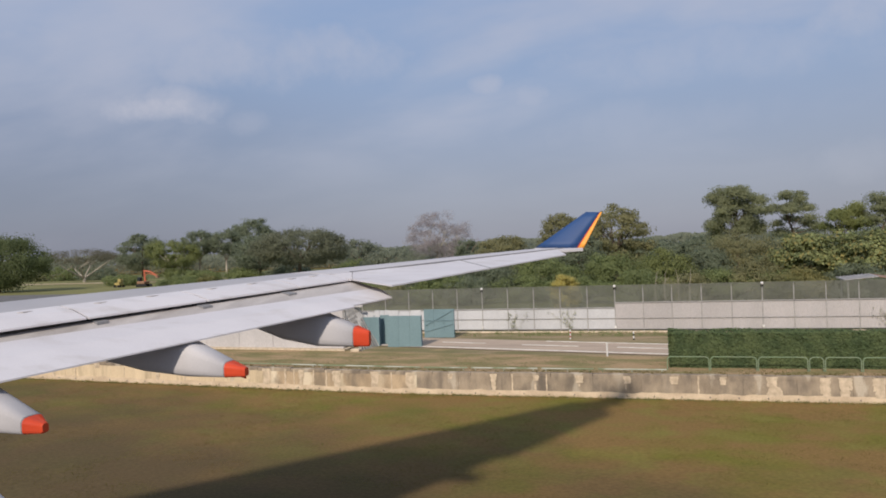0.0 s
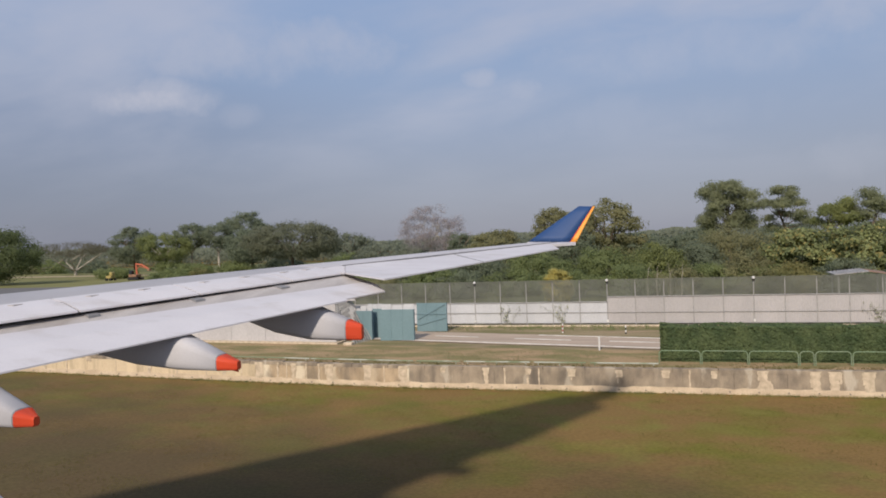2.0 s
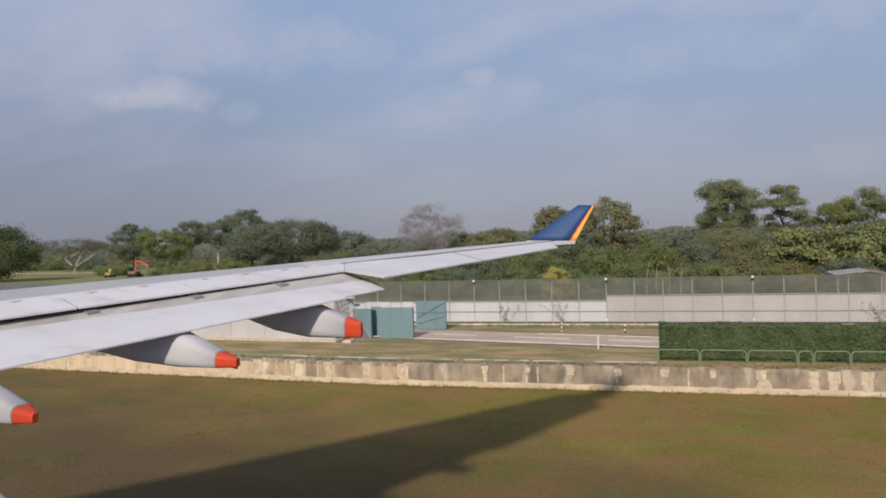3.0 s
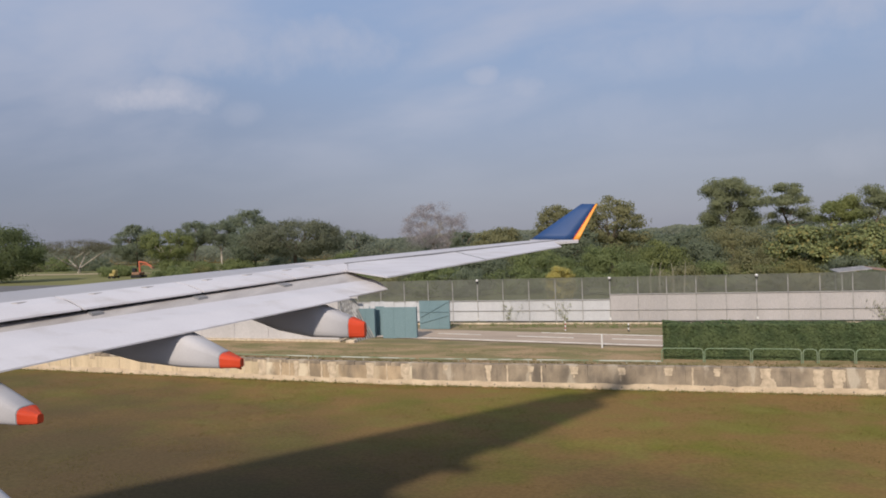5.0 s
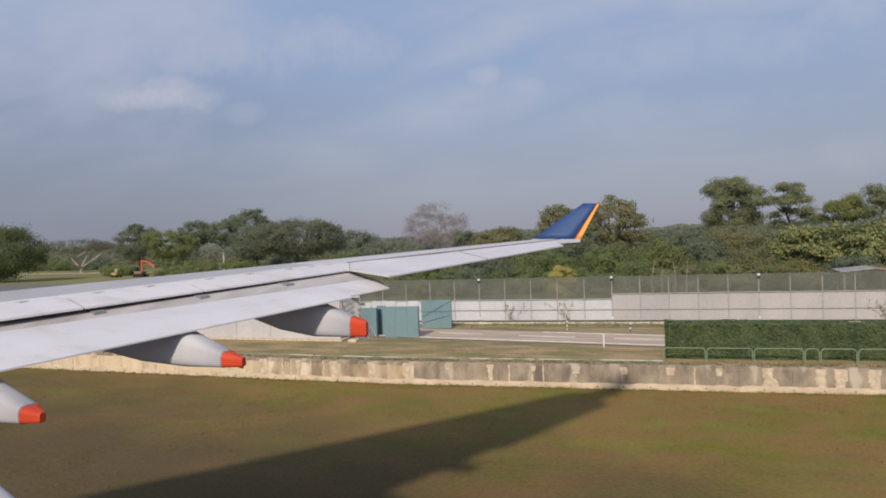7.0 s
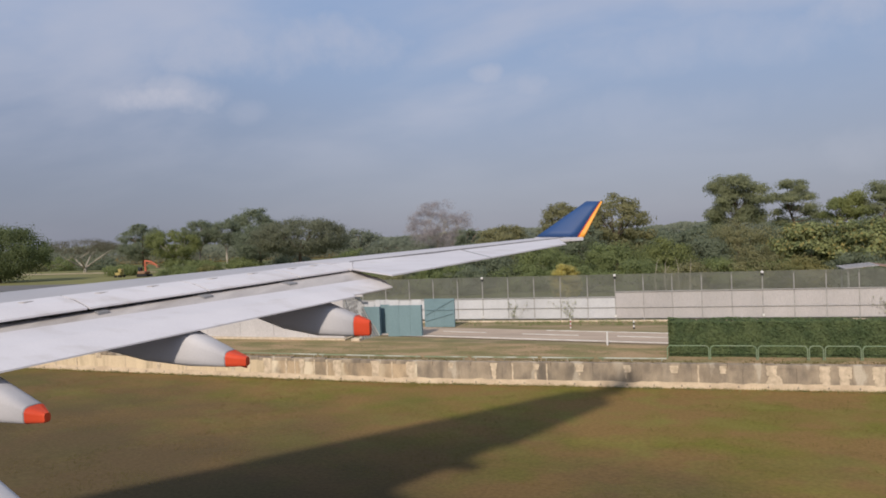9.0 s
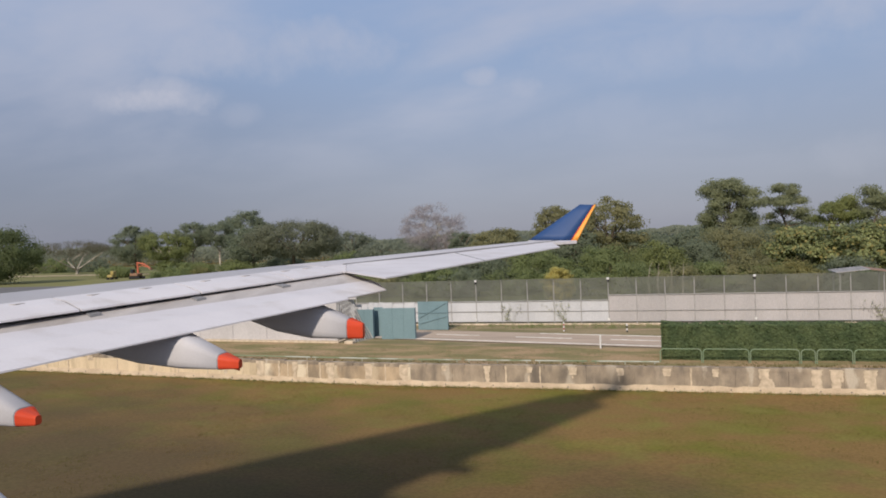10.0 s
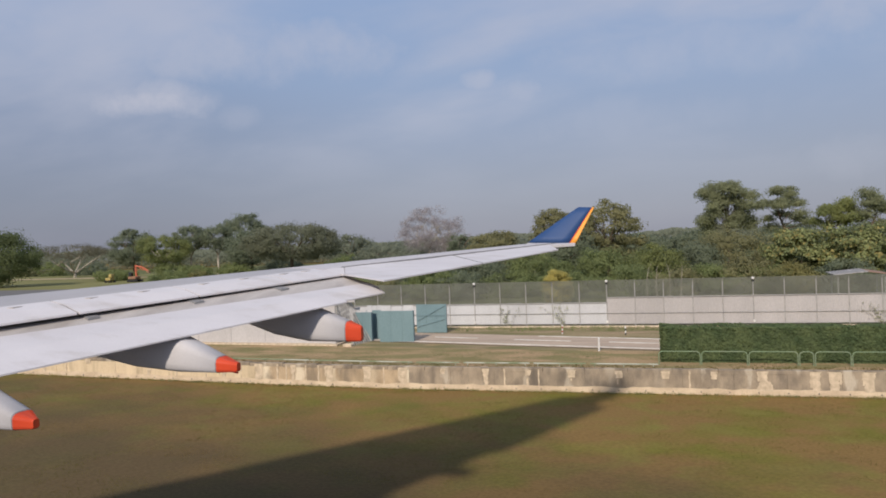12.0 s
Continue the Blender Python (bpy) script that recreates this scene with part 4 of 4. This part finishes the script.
# slim pale stems before the scrub
for k, x in enumerate((-0.7, 0.2, 1.3, 2.2)):
    g = np.random.default_rng(180 + k)
    t = thing("sapling", (x, 70.5, 0), "slim pale leafless sapling before the scrub", "sapling", "saplings behind the fence")
    bm = bmesh.new()
    p = Vector((x, 70.5, -0.1))
    for s in range(5):
        q = p + Vector((g.normal() * 0.05, g.normal() * 0.05, 0.63))
        bar(bm, p, q, 0.065 - 0.010 * s, 6, 0.055 - 0.010 * s)
        if s > 1:
            bar(bm, q, q + Vector((g.normal() * 0.35, 0, 0.5)), 0.018, 5, 0.006)
        p = q
    part("stem", bm, PALE_BARK, t)

# bare tree: fine grey twigs only
bare = thing("bare_tree", (-44, 143, 0), "leafless tree with a haze of grey twigs", "tree")
g = np.random.default_rng(140)
bm = bmesh.new()
limbs(bm, -44, 143, 0, 13.5, 0.18, 11, g, 8)
limbs(bm, -41, 143.5, 0, 12.5, 0.15, 9, g, 7)
part("trunk", bm, PALE_BARK, bare)
pts = crown_points(g, -43.5, 143, 4.0, 14.4, 15, 9, 150, 80, 1.1, 0.3)[:, :3]
hang(new("twig_haze", leaf_mesh("twig_haze", pts, g.uniform(0.035, 0.06, len(pts)), TWIG, 1.0, 141, 18.0)), bare)

# far woods along the horizon
g = np.random.default_rng(150)
n = 120000
wx = g.uniform(-520, 330, n)
wy = g.uniform(330, 380, n)
crest = np.array([9.5 + 4.0 * noise.noise((a * 0.02, 0.3, 0.0)) + 2.0 * noise.noise((a * 0.09, 4.0, 0.0)) for a in wx])
wz = crest * g.random(n) ** 0.6
tagged(new("far_woods", leaf_mesh("far_woods", np.concatenate([np.stack([wx, wy, wz], 1), np.tile((0.0, -0.8, 0.6), (n, 1)) + g.normal(0, 0.3, (n, 3))], 1), g.uniform(0.45, 0.95, n), LEAF_HAZED, 0.6, 151)), "distant belt of woods along the horizon", "woods", kind="stuff")

# ---- excavator and dumper at work on the far grass ----
dig = thing("excavator", (-119, 150, 0), "orange tracked excavator with its arm raised", "excavator")
for dy in (-1.2, 1.2):
    bm = bmesh.new()
    box(bm, -121.2, 150 + dy - 0.3, 0.0, -117.6, 150 + dy + 0.3, 0.9, 0.25)
    part("track", bm, BLACK, dig)
bm = bmesh.new()
box(bm, -121.0, 148.8, 0.95, -118.4, 151.2, 1.75, 0.15)
hull = part("body", bm, MUD, dig, "mud-caked machine body")
bm = bmesh.new()
box(bm, -120.9, 148.9, 1.75, -119.9, 150.0, 2.9, 0.12)
part("cab", bm, GLASS_DARK, hull)
bm = bmesh.new()
for a, b, r in (((-119.3, 150.4, 1.5), (-119.5, 150.4, 4.9), 0.30), ((-119.5, 150.4, 4.7), (-117.4, 150.4, 4.35), 0.26)):
    bar(bm, a, b, r, 6, r * 0.8)
bar(bm, (-119.4, 150.4, 3.2), (-118.0, 150.4, 4.1), 0.10, 6)
boom = part("boom", bm, DIGGER, dig)
bm = bmesh.new()
bar(bm, (-117.5, 150.4, 4.4), (-115.2, 150.4, 3.2), 0.25, 6, 0.18)
bar(bm, (-118.0, 150.4, 3.9), (-115.8, 150.4, 3.3), 0.10, 6)
part("stick", bm, DIGGER, boom)
bm = bmesh.new()
loft(bm, [[(-115.6, 149.9, 3.3), (-114.8, 149.9, 3.2), (-114.7, 149.9, 2.6), (-115.4, 149.9, 2.7)], [(-115.6, 150.9, 3.3), (-114.8, 150.9, 3.2), (-114.7, 150.9, 2.6), (-115.4, 150.9, 2.7)]])
part("bucket", bm, MUD, boom)
dig.location.x -= 1.9
dig.scale = (0.85, 0.85, 0.85)
dump = thing("dumper", (-128.4, 150, 0), "small yellow site dumper", "dumper")
bm = bmesh.new()
box(bm, -129.4, 149.2, 0.6, -127.9, 150.8, 1.3, 0.12)
part("body", bm, YELLOW, dump)
bm = bmesh.new()
box(bm, -128.6, 149.4, 1.3, -127.7, 150.6, 2.2, 0.15)
part("skip", bm, YELLOW, dump)
for dx in (-129.1, -128.0):
    for dy in (149.15, 150.85):
        bm = bmesh.new()
        bar(bm, (dx, dy - 0.12, 0.35), (dx, dy + 0.12, 0.35), 0.36, 12)
        part("wheel", bm, BLACK, dump)

# ---- grass tufts and weeds ----
def blades(name, spots, high, spread, per, material, label, seed):
    """Bunches of thin upright leaf blades."""
    g = np.random.default_rng(seed)
    n = len(spots) * per
    base = np.repeat(np.asarray(spots), per, 0) + np.concatenate([g.normal(0, spread, (n, 2)), np.zeros((n, 1))], 1)
    h = high * g.uniform(0.4, 1.2, n)
    lean = g.normal(0, 0.35, (n, 2)) * h[:, None]
    tip = base + np.concatenate([lean, h[:, None]], 1)
    side = g.normal(size=(n, 2))
    side /= np.linalg.norm(side, axis=1)[:, None]
    side = np.concatenate([side * (0.006 + 0.06 * h)[:, None], np.zeros((n, 1))], 1)
    v = np.stack([base - side, base + side, tip], 1).reshape(-1, 3)
    me = bpy.data.meshes.new(name)
    me.vertices.add(3 * n)
    me.vertices.foreach_set("co", v.ravel())
    me.loops.add(3 * n)
    me.loops.foreach_set("vertex_index", np.arange(3 * n))
    me.polygons.add(n)
    me.polygons.foreach_set("loop_start", np.arange(0, 3 * n, 3))
    me.materials.append(material)
    me.update(calc_edges=True)
    return tagged(new(name, me), label, "grass", kind="stuff")


g = np.random.default_rng(201)
edge = [(x, 33.45 - abs(g.normal(0, 0.18)), -1.02 + lift(x, 33.4)) for x in g.uniform(-45, 22, 1500)]
blades("field_edge_grass", edge, 0.13, 0.06, 7, LEAF_LIME, "longer grass along the foot of the wall", 202)
field = []
while len(field) < 5200:
    x, y = g.uniform(-30, 20), g.uniform(14, 33.3)
    if noise.noise((x * 0.22, y * 0.45, 9.0)) > 0.02:
        field.append((x, y, ground_height(x, y)))
blades("field_tufts", field, 0.04, 0.12, 7, BLADE, "scattered coarse tufts in the mown grass", 203)
top = [(x, y, 0.075 + lift(x, y)) for x, y in zip(g.uniform(-40, 25, 900), 33.70 + np.abs(g.normal(0, 0.40, 900)))]
blades("wall_top_weeds", top, 0.08, 0.05, 6, BLADE, "weeds and dry grass along the wall top", 204)
tufts = []
while len(tufts) < 2600:
    x, y = g.uniform(-34, 22), g.uniform(34.2, 38.6)
    if noise.noise((x * 0.35, y * 0.8, 4.0)) > -0.05 and y < road_y(x, 0) - 0.2 and not (x > 0 and y > 35.4):
        tufts.append((x, y, 0.06 + lift(x, y)))
blades("verge_tufts", tufts, 0.07, 0.12, 6, LEAF_OLIVE, "patchy green and dry tufts on the verge", 206)
foot = [(x, y, 0.06) for x, y in zip(g.uniform(-14, 25, 520), g.uniform(47.5, 50.3, 520))]
blades("fence_foot_weeds", foot, 0.22, 0.10, 7, LEAF_MID, "uneven weeds along the fence foot", 205)

# ---- the airliner: only its wing comes into view ----
def wing_z(y, dz):
    """Height above the ground of the wing's reference plane, which rises towards the tip."""
    return EYE + 0.0775 * (y - 23.0) + dz


def at(x, y, dz):
    return Vector((x, y, wing_z(y, dz)))


def spoiler_front(y):
    return -8.55 + 0.608 * (y - 15), 0.18 - 0.012 * (y - 10.42)


def spoiler_back(y):
    return -7.57 + 0.591 * (y - 15), 0.0


def hinge(y):
    if y < 16.0:
        return spoiler_front(y)
    return -8.45 + 0.734 * (y - 15), 0.10 - 0.013 * (y - 16.5)


def crest_line(y):
    return -9.56 + 0.797 * (y - 15), 0.25 - 0.018 * (y - 11.26)


wing = thing("airliner", (-15.5, 2.4, -0.93), "white airliner with lowered flaps and an upswept blue winglet", "airliner")
rings = []
for y in (-0.6, 4.0, 7.0, 10.0, 13.0, 15.2, 15.95, 16.5, 18.5, 20.5, 22.0, 22.7):
    hx, hd = hinge(y)
    cx, cd = crest_line(y)
    k = max(0.28, 1 - (y - 6) / 24)
    nose = 1.45 - (y - 12) * 0.03
    rings.append([at(hx, y, hd), at(hx * 0.6 + cx * 0.4, y, hd * 0.6 + cd * 0.4 + 0.02 * k), at(cx, y, cd), at(cx - nose * 0.55, y, cd - 0.07 * k), at(cx - nose * 0.9, y, cd - 0.22 * k),
                  at(cx - nose, y, cd - 0.42 * k), at(cx - nose * 0.8, y, cd - 0.58 * k), at(cx, y, hd - 0.72 * k), at(hx, y, hd - 0.52 * k)])
bm = loft(bmesh.new(), rings)
part("wing_box", bm, GREY_WING, wing, "pale grey upper wing skin")
# strip over the outer grey skin, the sky's sheen put into its colour
rings = []
for y in (16.1, 17.5, 18.5, 20.5, 22.0, 22.68):
    hx, hd = hinge(y)
    cx, cd = crest_line(y)
    k = max(0.28, 1 - (y - 6) / 24)
    row = [at(hx - 0.03, y, hd + 0.005), at(hx * 0.6 + cx * 0.4, y, hd * 0.6 + cd * 0.4 + 0.02 * k + 0.006), at(cx + 0.02, y, cd + 0.006)]
    rings.append(row + [p - Vector((0, 0, 0.02)) for p in reversed(row)])
part("outer_skin", loft(bmesh.new(), rings), SHEEN_SKIN, wing, "outer wing skin with sky sheen painted pale")

# spoilers, side by side along the trailing edge
edges = [4.9, 6.9, 8.9, 10.86, 12.83, 14.68, 15.85]
for a, b in zip(edges, edges[1:]):
    gap = 0.018
    pts = []
    for y, fy in ((a + gap, a + 0.27 + gap), (b - gap, b + 0.27 - gap)):
        fx, fd = spoiler_front(fy)
        bx, bd = spoiler_back(y)
        pts.append((at(fx, fy, fd + 0.012), at((fx + bx) / 2, (fy + y) / 2, (fd + bd) / 2 + 0.035), at(bx, y, bd)))
    (f0, m0, b0), (f1, m1, b1) = pts
    bm = bmesh.new()
    lo = [Vector((0, 0, -h)) for h in (0.12, 0.10, 0.035)]
    loft(bm, [[f0, m0, b0, b0 + lo[2], m0 + lo[1], f0 + lo[0]], [f1, m1, b1, b1 + lo[2], m1 + lo[1], f1 + lo[0]]])
    spoiler = part("spoiler", bm, WHITE_WING, wing, "white spoiler panel")
    for s in (0.28, 0.72):
        c = f0.lerp(f1, s).lerp(m0.lerp(m1, s), 0.35)
        bm = bmesh.new()
        slab(bm, [c + Vector((-0.07, -0.12, 0.004)), c + Vector((0.04, -0.09, 0.002)), c + Vector((0.07, 0.09, 0.012)), c + Vector((-0.04, 0.08, 0.014))], 0.03)
        part("hinge_cover", bm, FLAP_GREY, spoiler, "grey hinge cover")

# dark slots between the spoilers
for y in edges[1:-1]:
    fx, fd = spoiler_front(y + 0.27)
    bx, bd = spoiler_back(y)
    f, b = at(fx, y + 0.27, fd + 0.002), at(bx - 0.04, y, bd - 0.004)
    m = f.lerp(b, 0.5) + Vector((0, 0, 0.028))
    w = Vector((0.0, 0.03, 0.0))
    bm = bmesh.new()
    loft(bm, [[p - w, p + w, p + w - Vector((0, 0, 0.02)), p - w - Vector((0, 0, 0.02))] for p in (m.lerp(f, 0.3), m, b)])
    part("slot_seal", bm, SEAM, wing)

# flap: grey nose strip, then the white flap panel, lowered below the spoilers
def flap_front(y):
    return at(-8.07 + 0.607 * (y - 15), y, -0.088 + 0.006 * (y - 9))


def flap_mid(y):
    return at(-6.80 + 0.70 * (y - 15), y, -0.19)


def flap_back(y):
    return at(-5.70 + 0.495 * (y - 15), y, -0.45 + 0.0147 * (y - 8.2))


rings, rings2 = [], []
for s in (0.0, 0.15, 0.3, 0.45, 0.6, 0.75, 0.85, 0.909, 0.911, 1.0):
    yb = 4.0 + (15.06 - 4.0) * s
    f, m, b = flap_front(yb + 1.08), flap_mid(yb + 0.62), flap_back(yb)
    if s > 0.91:
        b = b.lerp(m, 0.09)   # the outer end is cut back
    hid = f + Vector((-0.55, 0.15, -0.16))
    rings.append([m, m.lerp(f, 0.5) + Vector((0, 0, 0.03)), f, hid, hid + Vector((0.1, 0, -0.30)), f + Vector((0.5, 0, -0.42)), m + Vector((0, 0, -0.33))])
    rings2.append([m + Vector((0, 0, 0.004)), m.lerp(b, 0.5) + Vector((0, 0, 0.035)), b, b + Vector((0, 0, -0.025)), m + Vector((0.02, 0, -0.33))])
flap = part("flap", loft(bmesh.new(), rings2), WHITE_WING, wing, "smooth white lowered flap")
part("flap_nose", loft(bmesh.new(), rings), FLAP_GREY, flap, "dull grey flap leading strip")
for y in (11.10, 12.76, 14.36):
    f, m = flap_front(y), flap_mid(y)
    c = f.lerp(m, 0.45) + Vector((0, 0, 0.045))
    e1, e2 = Vector((0.224, -0.104, -0.025)), Vector((0.045, 0.09, 0.008))
    bm = bmesh.new()
    slab(bm, [c - e1 - e2, c + e1 - e2, c + e1 + e2, c - e1 + e2], 0.05)
    part("access_plate", bm, PLATE, flap, "small dark access plate")

# ailerons and tip
def strip(name, top, thick, material, label=""):
    bm = bmesh.new()
    slab(bm, top, thick)
    return part(name, bm, material, wing, label)


strip("aileron", [at(-7.26, 16.49, 0.105), at(-6.90, 15.66, 0.03), at(-5.51, 14.54, 0.0), at(-4.06, 17.55, 0.0), at(-5.43, 19.46, 0.06)], [0.05, 0.035, 0.03, 0.03, 0.05], WHITE_WING, "white inner aileron")
strip("aileron", [at(-5.42, 19.48, 0.06), at(-4.05, 17.57, 0.0), at(-2.58, 20.65, 0.0), at(-2.95, 21.88, 0.02), at(-2.83, 22.58, 0.022)], [0.05, 0.03, 0.03, 0.05, 0.06], WHITE_WING, "white outer aileron")
strip("wing_tip", [at(-3.80, 22.62, 0.055), at(-2.97, 21.93, 0.016), at(-2.29, 22.44, 0.0), at(-2.31, 22.70, 0.01), at(-3.76, 22.71, 0.06)], 0.07, WHITE_WING, "white wing tip")
for a, b, half in ((at(-7.33, 16.46, 0.125), at(-2.86, 22.55, 0.045), 0.014), (at(-5.43, 19.47, 0.075), at(-4.06, 17.56, 0.008), 0.009)):
    d = (b - a).normalized().cross(Vector((0, 0, 1))) * half
    strip("panel_seam", [a - d, b - d, b + d, a + d], 0.03, PLATE)

fx, fd = spoiler_front(16.13)
strip("fixed_panel", [at(fx, 16.13, fd), at(-7.27, 16.48, 0.104), at(-6.91, 15.67, 0.03), at(-7.05, 15.87, 0.002)], 0.04, WHITE_WING, "white fixed panel between spoiler and aileron")

# winglet with an amber trailing stripe
def winglet_at(u, v):
    """u from the front to the back edge, v from the foot to the top."""
    foot = Vector((-3.77, 22.66, 5.845)).lerp(Vector((-2.30, 22.67, 5.757)), u)
    head = Vector((-2.23, 23.2, 6.90)).lerp(Vector((-1.74, 23.2, 6.865)), u)
    return foot.lerp(head, v)


for name, u0, u1, material, text in (("winglet", 0.0, 0.86, BLUE, "dark blue upswept winglet"), ("winglet_stripe", 0.885, 1.0, YELLOW_STRIPE, "amber stripe along the winglet edge"), ("stripe_border", 0.862, 0.882, ORANGE, "")):
    rings = []
    for v in [k / 6 for k in range(7)]:
        t = 0.07 * (1 - 0.5 * v)
        ring = []
        us = [u0 + (u1 - u0) * k / 4 for k in range(5)]
        for u in us:
            ring.append(winglet_at(u, v) + Vector((0, -t * math.sin(math.pi * min(max(u, 0.03), 0.97)) - 0.004, 0)))
        for u in reversed(us):
            ring.append(winglet_at(u, v) + Vector((0, t * math.sin(math.pi * min(max(u, 0.03), 0.97)) + 0.004, 0)))
        rings.append(ring)
    part(name, loft(bmesh.new(), rings), material, wing, text, True)


# flap track fairings: long canoe shapes, orange tail caps
def fairing(y, tail, low, high, length, w, cap, rise=0.21, run=0.8, stub=False, keel=1.0):
    def ring(x, z0, z1, ww):
        out = []
        for k in range(16):
            a = 2 * math.pi * (k + 0.5) / 16
            c, s = math.cos(a), math.sin(a)
            qc, qs = (0.55, 0.72) if s > 0 else (0.40, 0.40)   # rounded above, boxy below
            out.append((x, y + ww * math.copysign(abs(c) ** qc, c), z0 + (z1 - z0) * (0.55 + (0.45 if s > 0 else 0.55) * math.copysign(abs(s) ** qs, s))))
        return out
    rows = [(-0.07, low + 0.0, high - 0.10, 0.26), (cap, low, high, 0.76), (cap + run, low + 0.01 * keel, high + rise, 0.98), (cap + 1.6, low + 0.09 * keel, high + rise + 0.04, 1.0),
            (cap + 2.5, low + 0.28 * keel, high + rise + 0.07, 0.9), (cap + 3.3, low + 0.46 * keel, high + rise + 0.09, 0.6), (length, low + 0.60 * keel, high + rise + 0.10, 0.25)]
    body = [ring(tail - d, z0, max(z1, z0 + 0.05), w * k) for d, z0, z1, k in rows[1:]]
    f = part("flap_track_fairing", loft(bmesh.new(), body), FAIRING, wing, "grey flap track fairing", True)
    seam = [ring(tail - cap - d, low - 0.003, high + rise * d / run + 0.003, w * 0.77) for d in (0.0, 0.02)]
    part("joint_band", loft(bmesh.new(), seam), PLATE, f)
    tip = [ring(tail - d, z0, max(z1, z0 + 0.05), w * k * 1.01) for d, z0, z1, k in (rows[0], rows[1])]
    mid = (low + high) / 2
    tip.insert(0, [(tail + 0.09, p[1] * 0.86 + y * 0.14, p[2] * 0.86 + mid * 0.14) for p in tip[0]])
    part("tail_cap", loft(bmesh.new(), tip), ORANGE, f, "orange-red fairing tail cap")
    if not stub:
        return
    bm = bmesh.new()
    bar(bm, (tail - 0.05, y, low + 0.01), (tail + 0.07, y, low - 0.02), 0.018, 6)
    part("drain_stub", bm, ORANGE, f)


fairing(10.95, -6.925, 3.813, 4.076, 4.6, 0.27, 0.22, 0.36, 0.76, True)
fairing(13.8, -5.834, 3.953, 4.369, 4.4, 0.28, 0.19, 0.34, 0.84, keel=1.75)
fairing(8.2, -8.44, 3.48, 3.72, 4.6, 0.25, 0.13, 0.46, 0.92)
fairing(5.6, -5.55, 2.85, 3.18, 4.6, 0.25, 0.30, 0.5)

# main gear leg that carries the wing's root, out of sight
bm = bmesh.new()
bar(bm, (-15.5, 2.4, -0.3), (-15.5, 2.4, 3.8), 0.16, 12)
leg = part("gear_leg", bm, STEEL, wing, "steel landing gear leg")
for dx in (-0.8, 0.8):
    for dy in (-0.45, 0.45):
        bm = bmesh.new()
        bar(bm, (-15.5 + dx, 2.4 + dy - 0.2, -0.32), (-15.5 + dx, 2.4 + dy + 0.2, -0.32), 0.6, 20)
        part("wheel", bm, BLACK, leg)
bm = bmesh.new()
bar(bm, (-16.35, 2.4, -0.32), (-14.65, 2.4, -0.32), 0.12, 8)
part("axle_beam", bm, STEEL, leg)

# the body of the airliner, plain, round the cabin window where the camera sits
BODY_Y, BODY_Z, BODY_R = -2.655, 5.30, 2.82
stations = [(-45.0, 0.06), (-44.2, 0.30), (-42.5, 0.58), (-40.0, 0.83), (-37.0, 0.97), (-34.0, 1.0), (-20.0, 1.0), (-4.0, 1.0), (-0.19, 1.0), (0.09, 1.0), (4.0, 1.0), (8.0, 0.97), (12.0, 0.85), (16.0, 0.62), (20.0, 0.30), (21.0, 0.12)]
sill, head = [math.asin((z - BODY_Z) / BODY_R) for z in (EYE - 0.19, EYE + 0.19)]
turns = [sill, head] + [head + (2 * math.pi + sill - head) * k / 46 for k in range(1, 46)]
for name, r, material, text in (("fuselage", BODY_R, WHITE_WING, "plain white painted fuselage"), ("cabin_lining", BODY_R - 0.07, SCREEN, "plain pale cabin lining")):
    vs = [(x, BODY_Y + r * k * math.cos(a), BODY_Z + (1 - k) * 0.35 * (x > 0) + r * k * math.sin(a)) for x, k in stations for a in turns]
    n = len(turns)
    fs = [(i * n + j, (i + 1) * n + j, (i + 1) * n + (j + 1) % n, i * n + (j + 1) % n) for i in range(len(stations) - 1) for j in range(n) if not (j == 0 and stations[i][0] == -0.19)]
    fs += [tuple(range(n)), tuple(range((len(stations) - 1) * n, len(stations) * n))]
    hang(new(name, mesh_of(name, vs, fs, material, True)), wing, text)
# rounded frame in the window opening
bm = bmesh.new()
rings = []
for y, grow in ((0.150, 0.03), (0.150, -0.004), (0.02, 0.010), (0.02, 0.05)):
    ring = []
    for k in range(40):
        a = 2 * math.pi * (k + 0.5) / 40
        c, q = math.cos(a), math.sin(a)
        ring.append((-0.05 + (0.14 + grow) * math.copysign(abs(c) ** 0.45, c), y - 0.17 * 0.19 * math.copysign(abs(q) ** 0.45, q), EYE + (0.19 + grow) * math.copysign(abs(q) ** 0.45, q)))
    rings.append(ring)
loft(bm, rings, caps=False)
part("window_frame", bm, LAMP, wing, "rounded white cabin window frame")
bm = bmesh.new()
box(bm, -36, BODY_Y - 2.62, EYE - 1.22, 8, BODY_Y + 2.62, EYE - 1.15, 0.01)
part("cabin_floor", bm, FAR_ROAD, wing, "plain grey cabin floor")
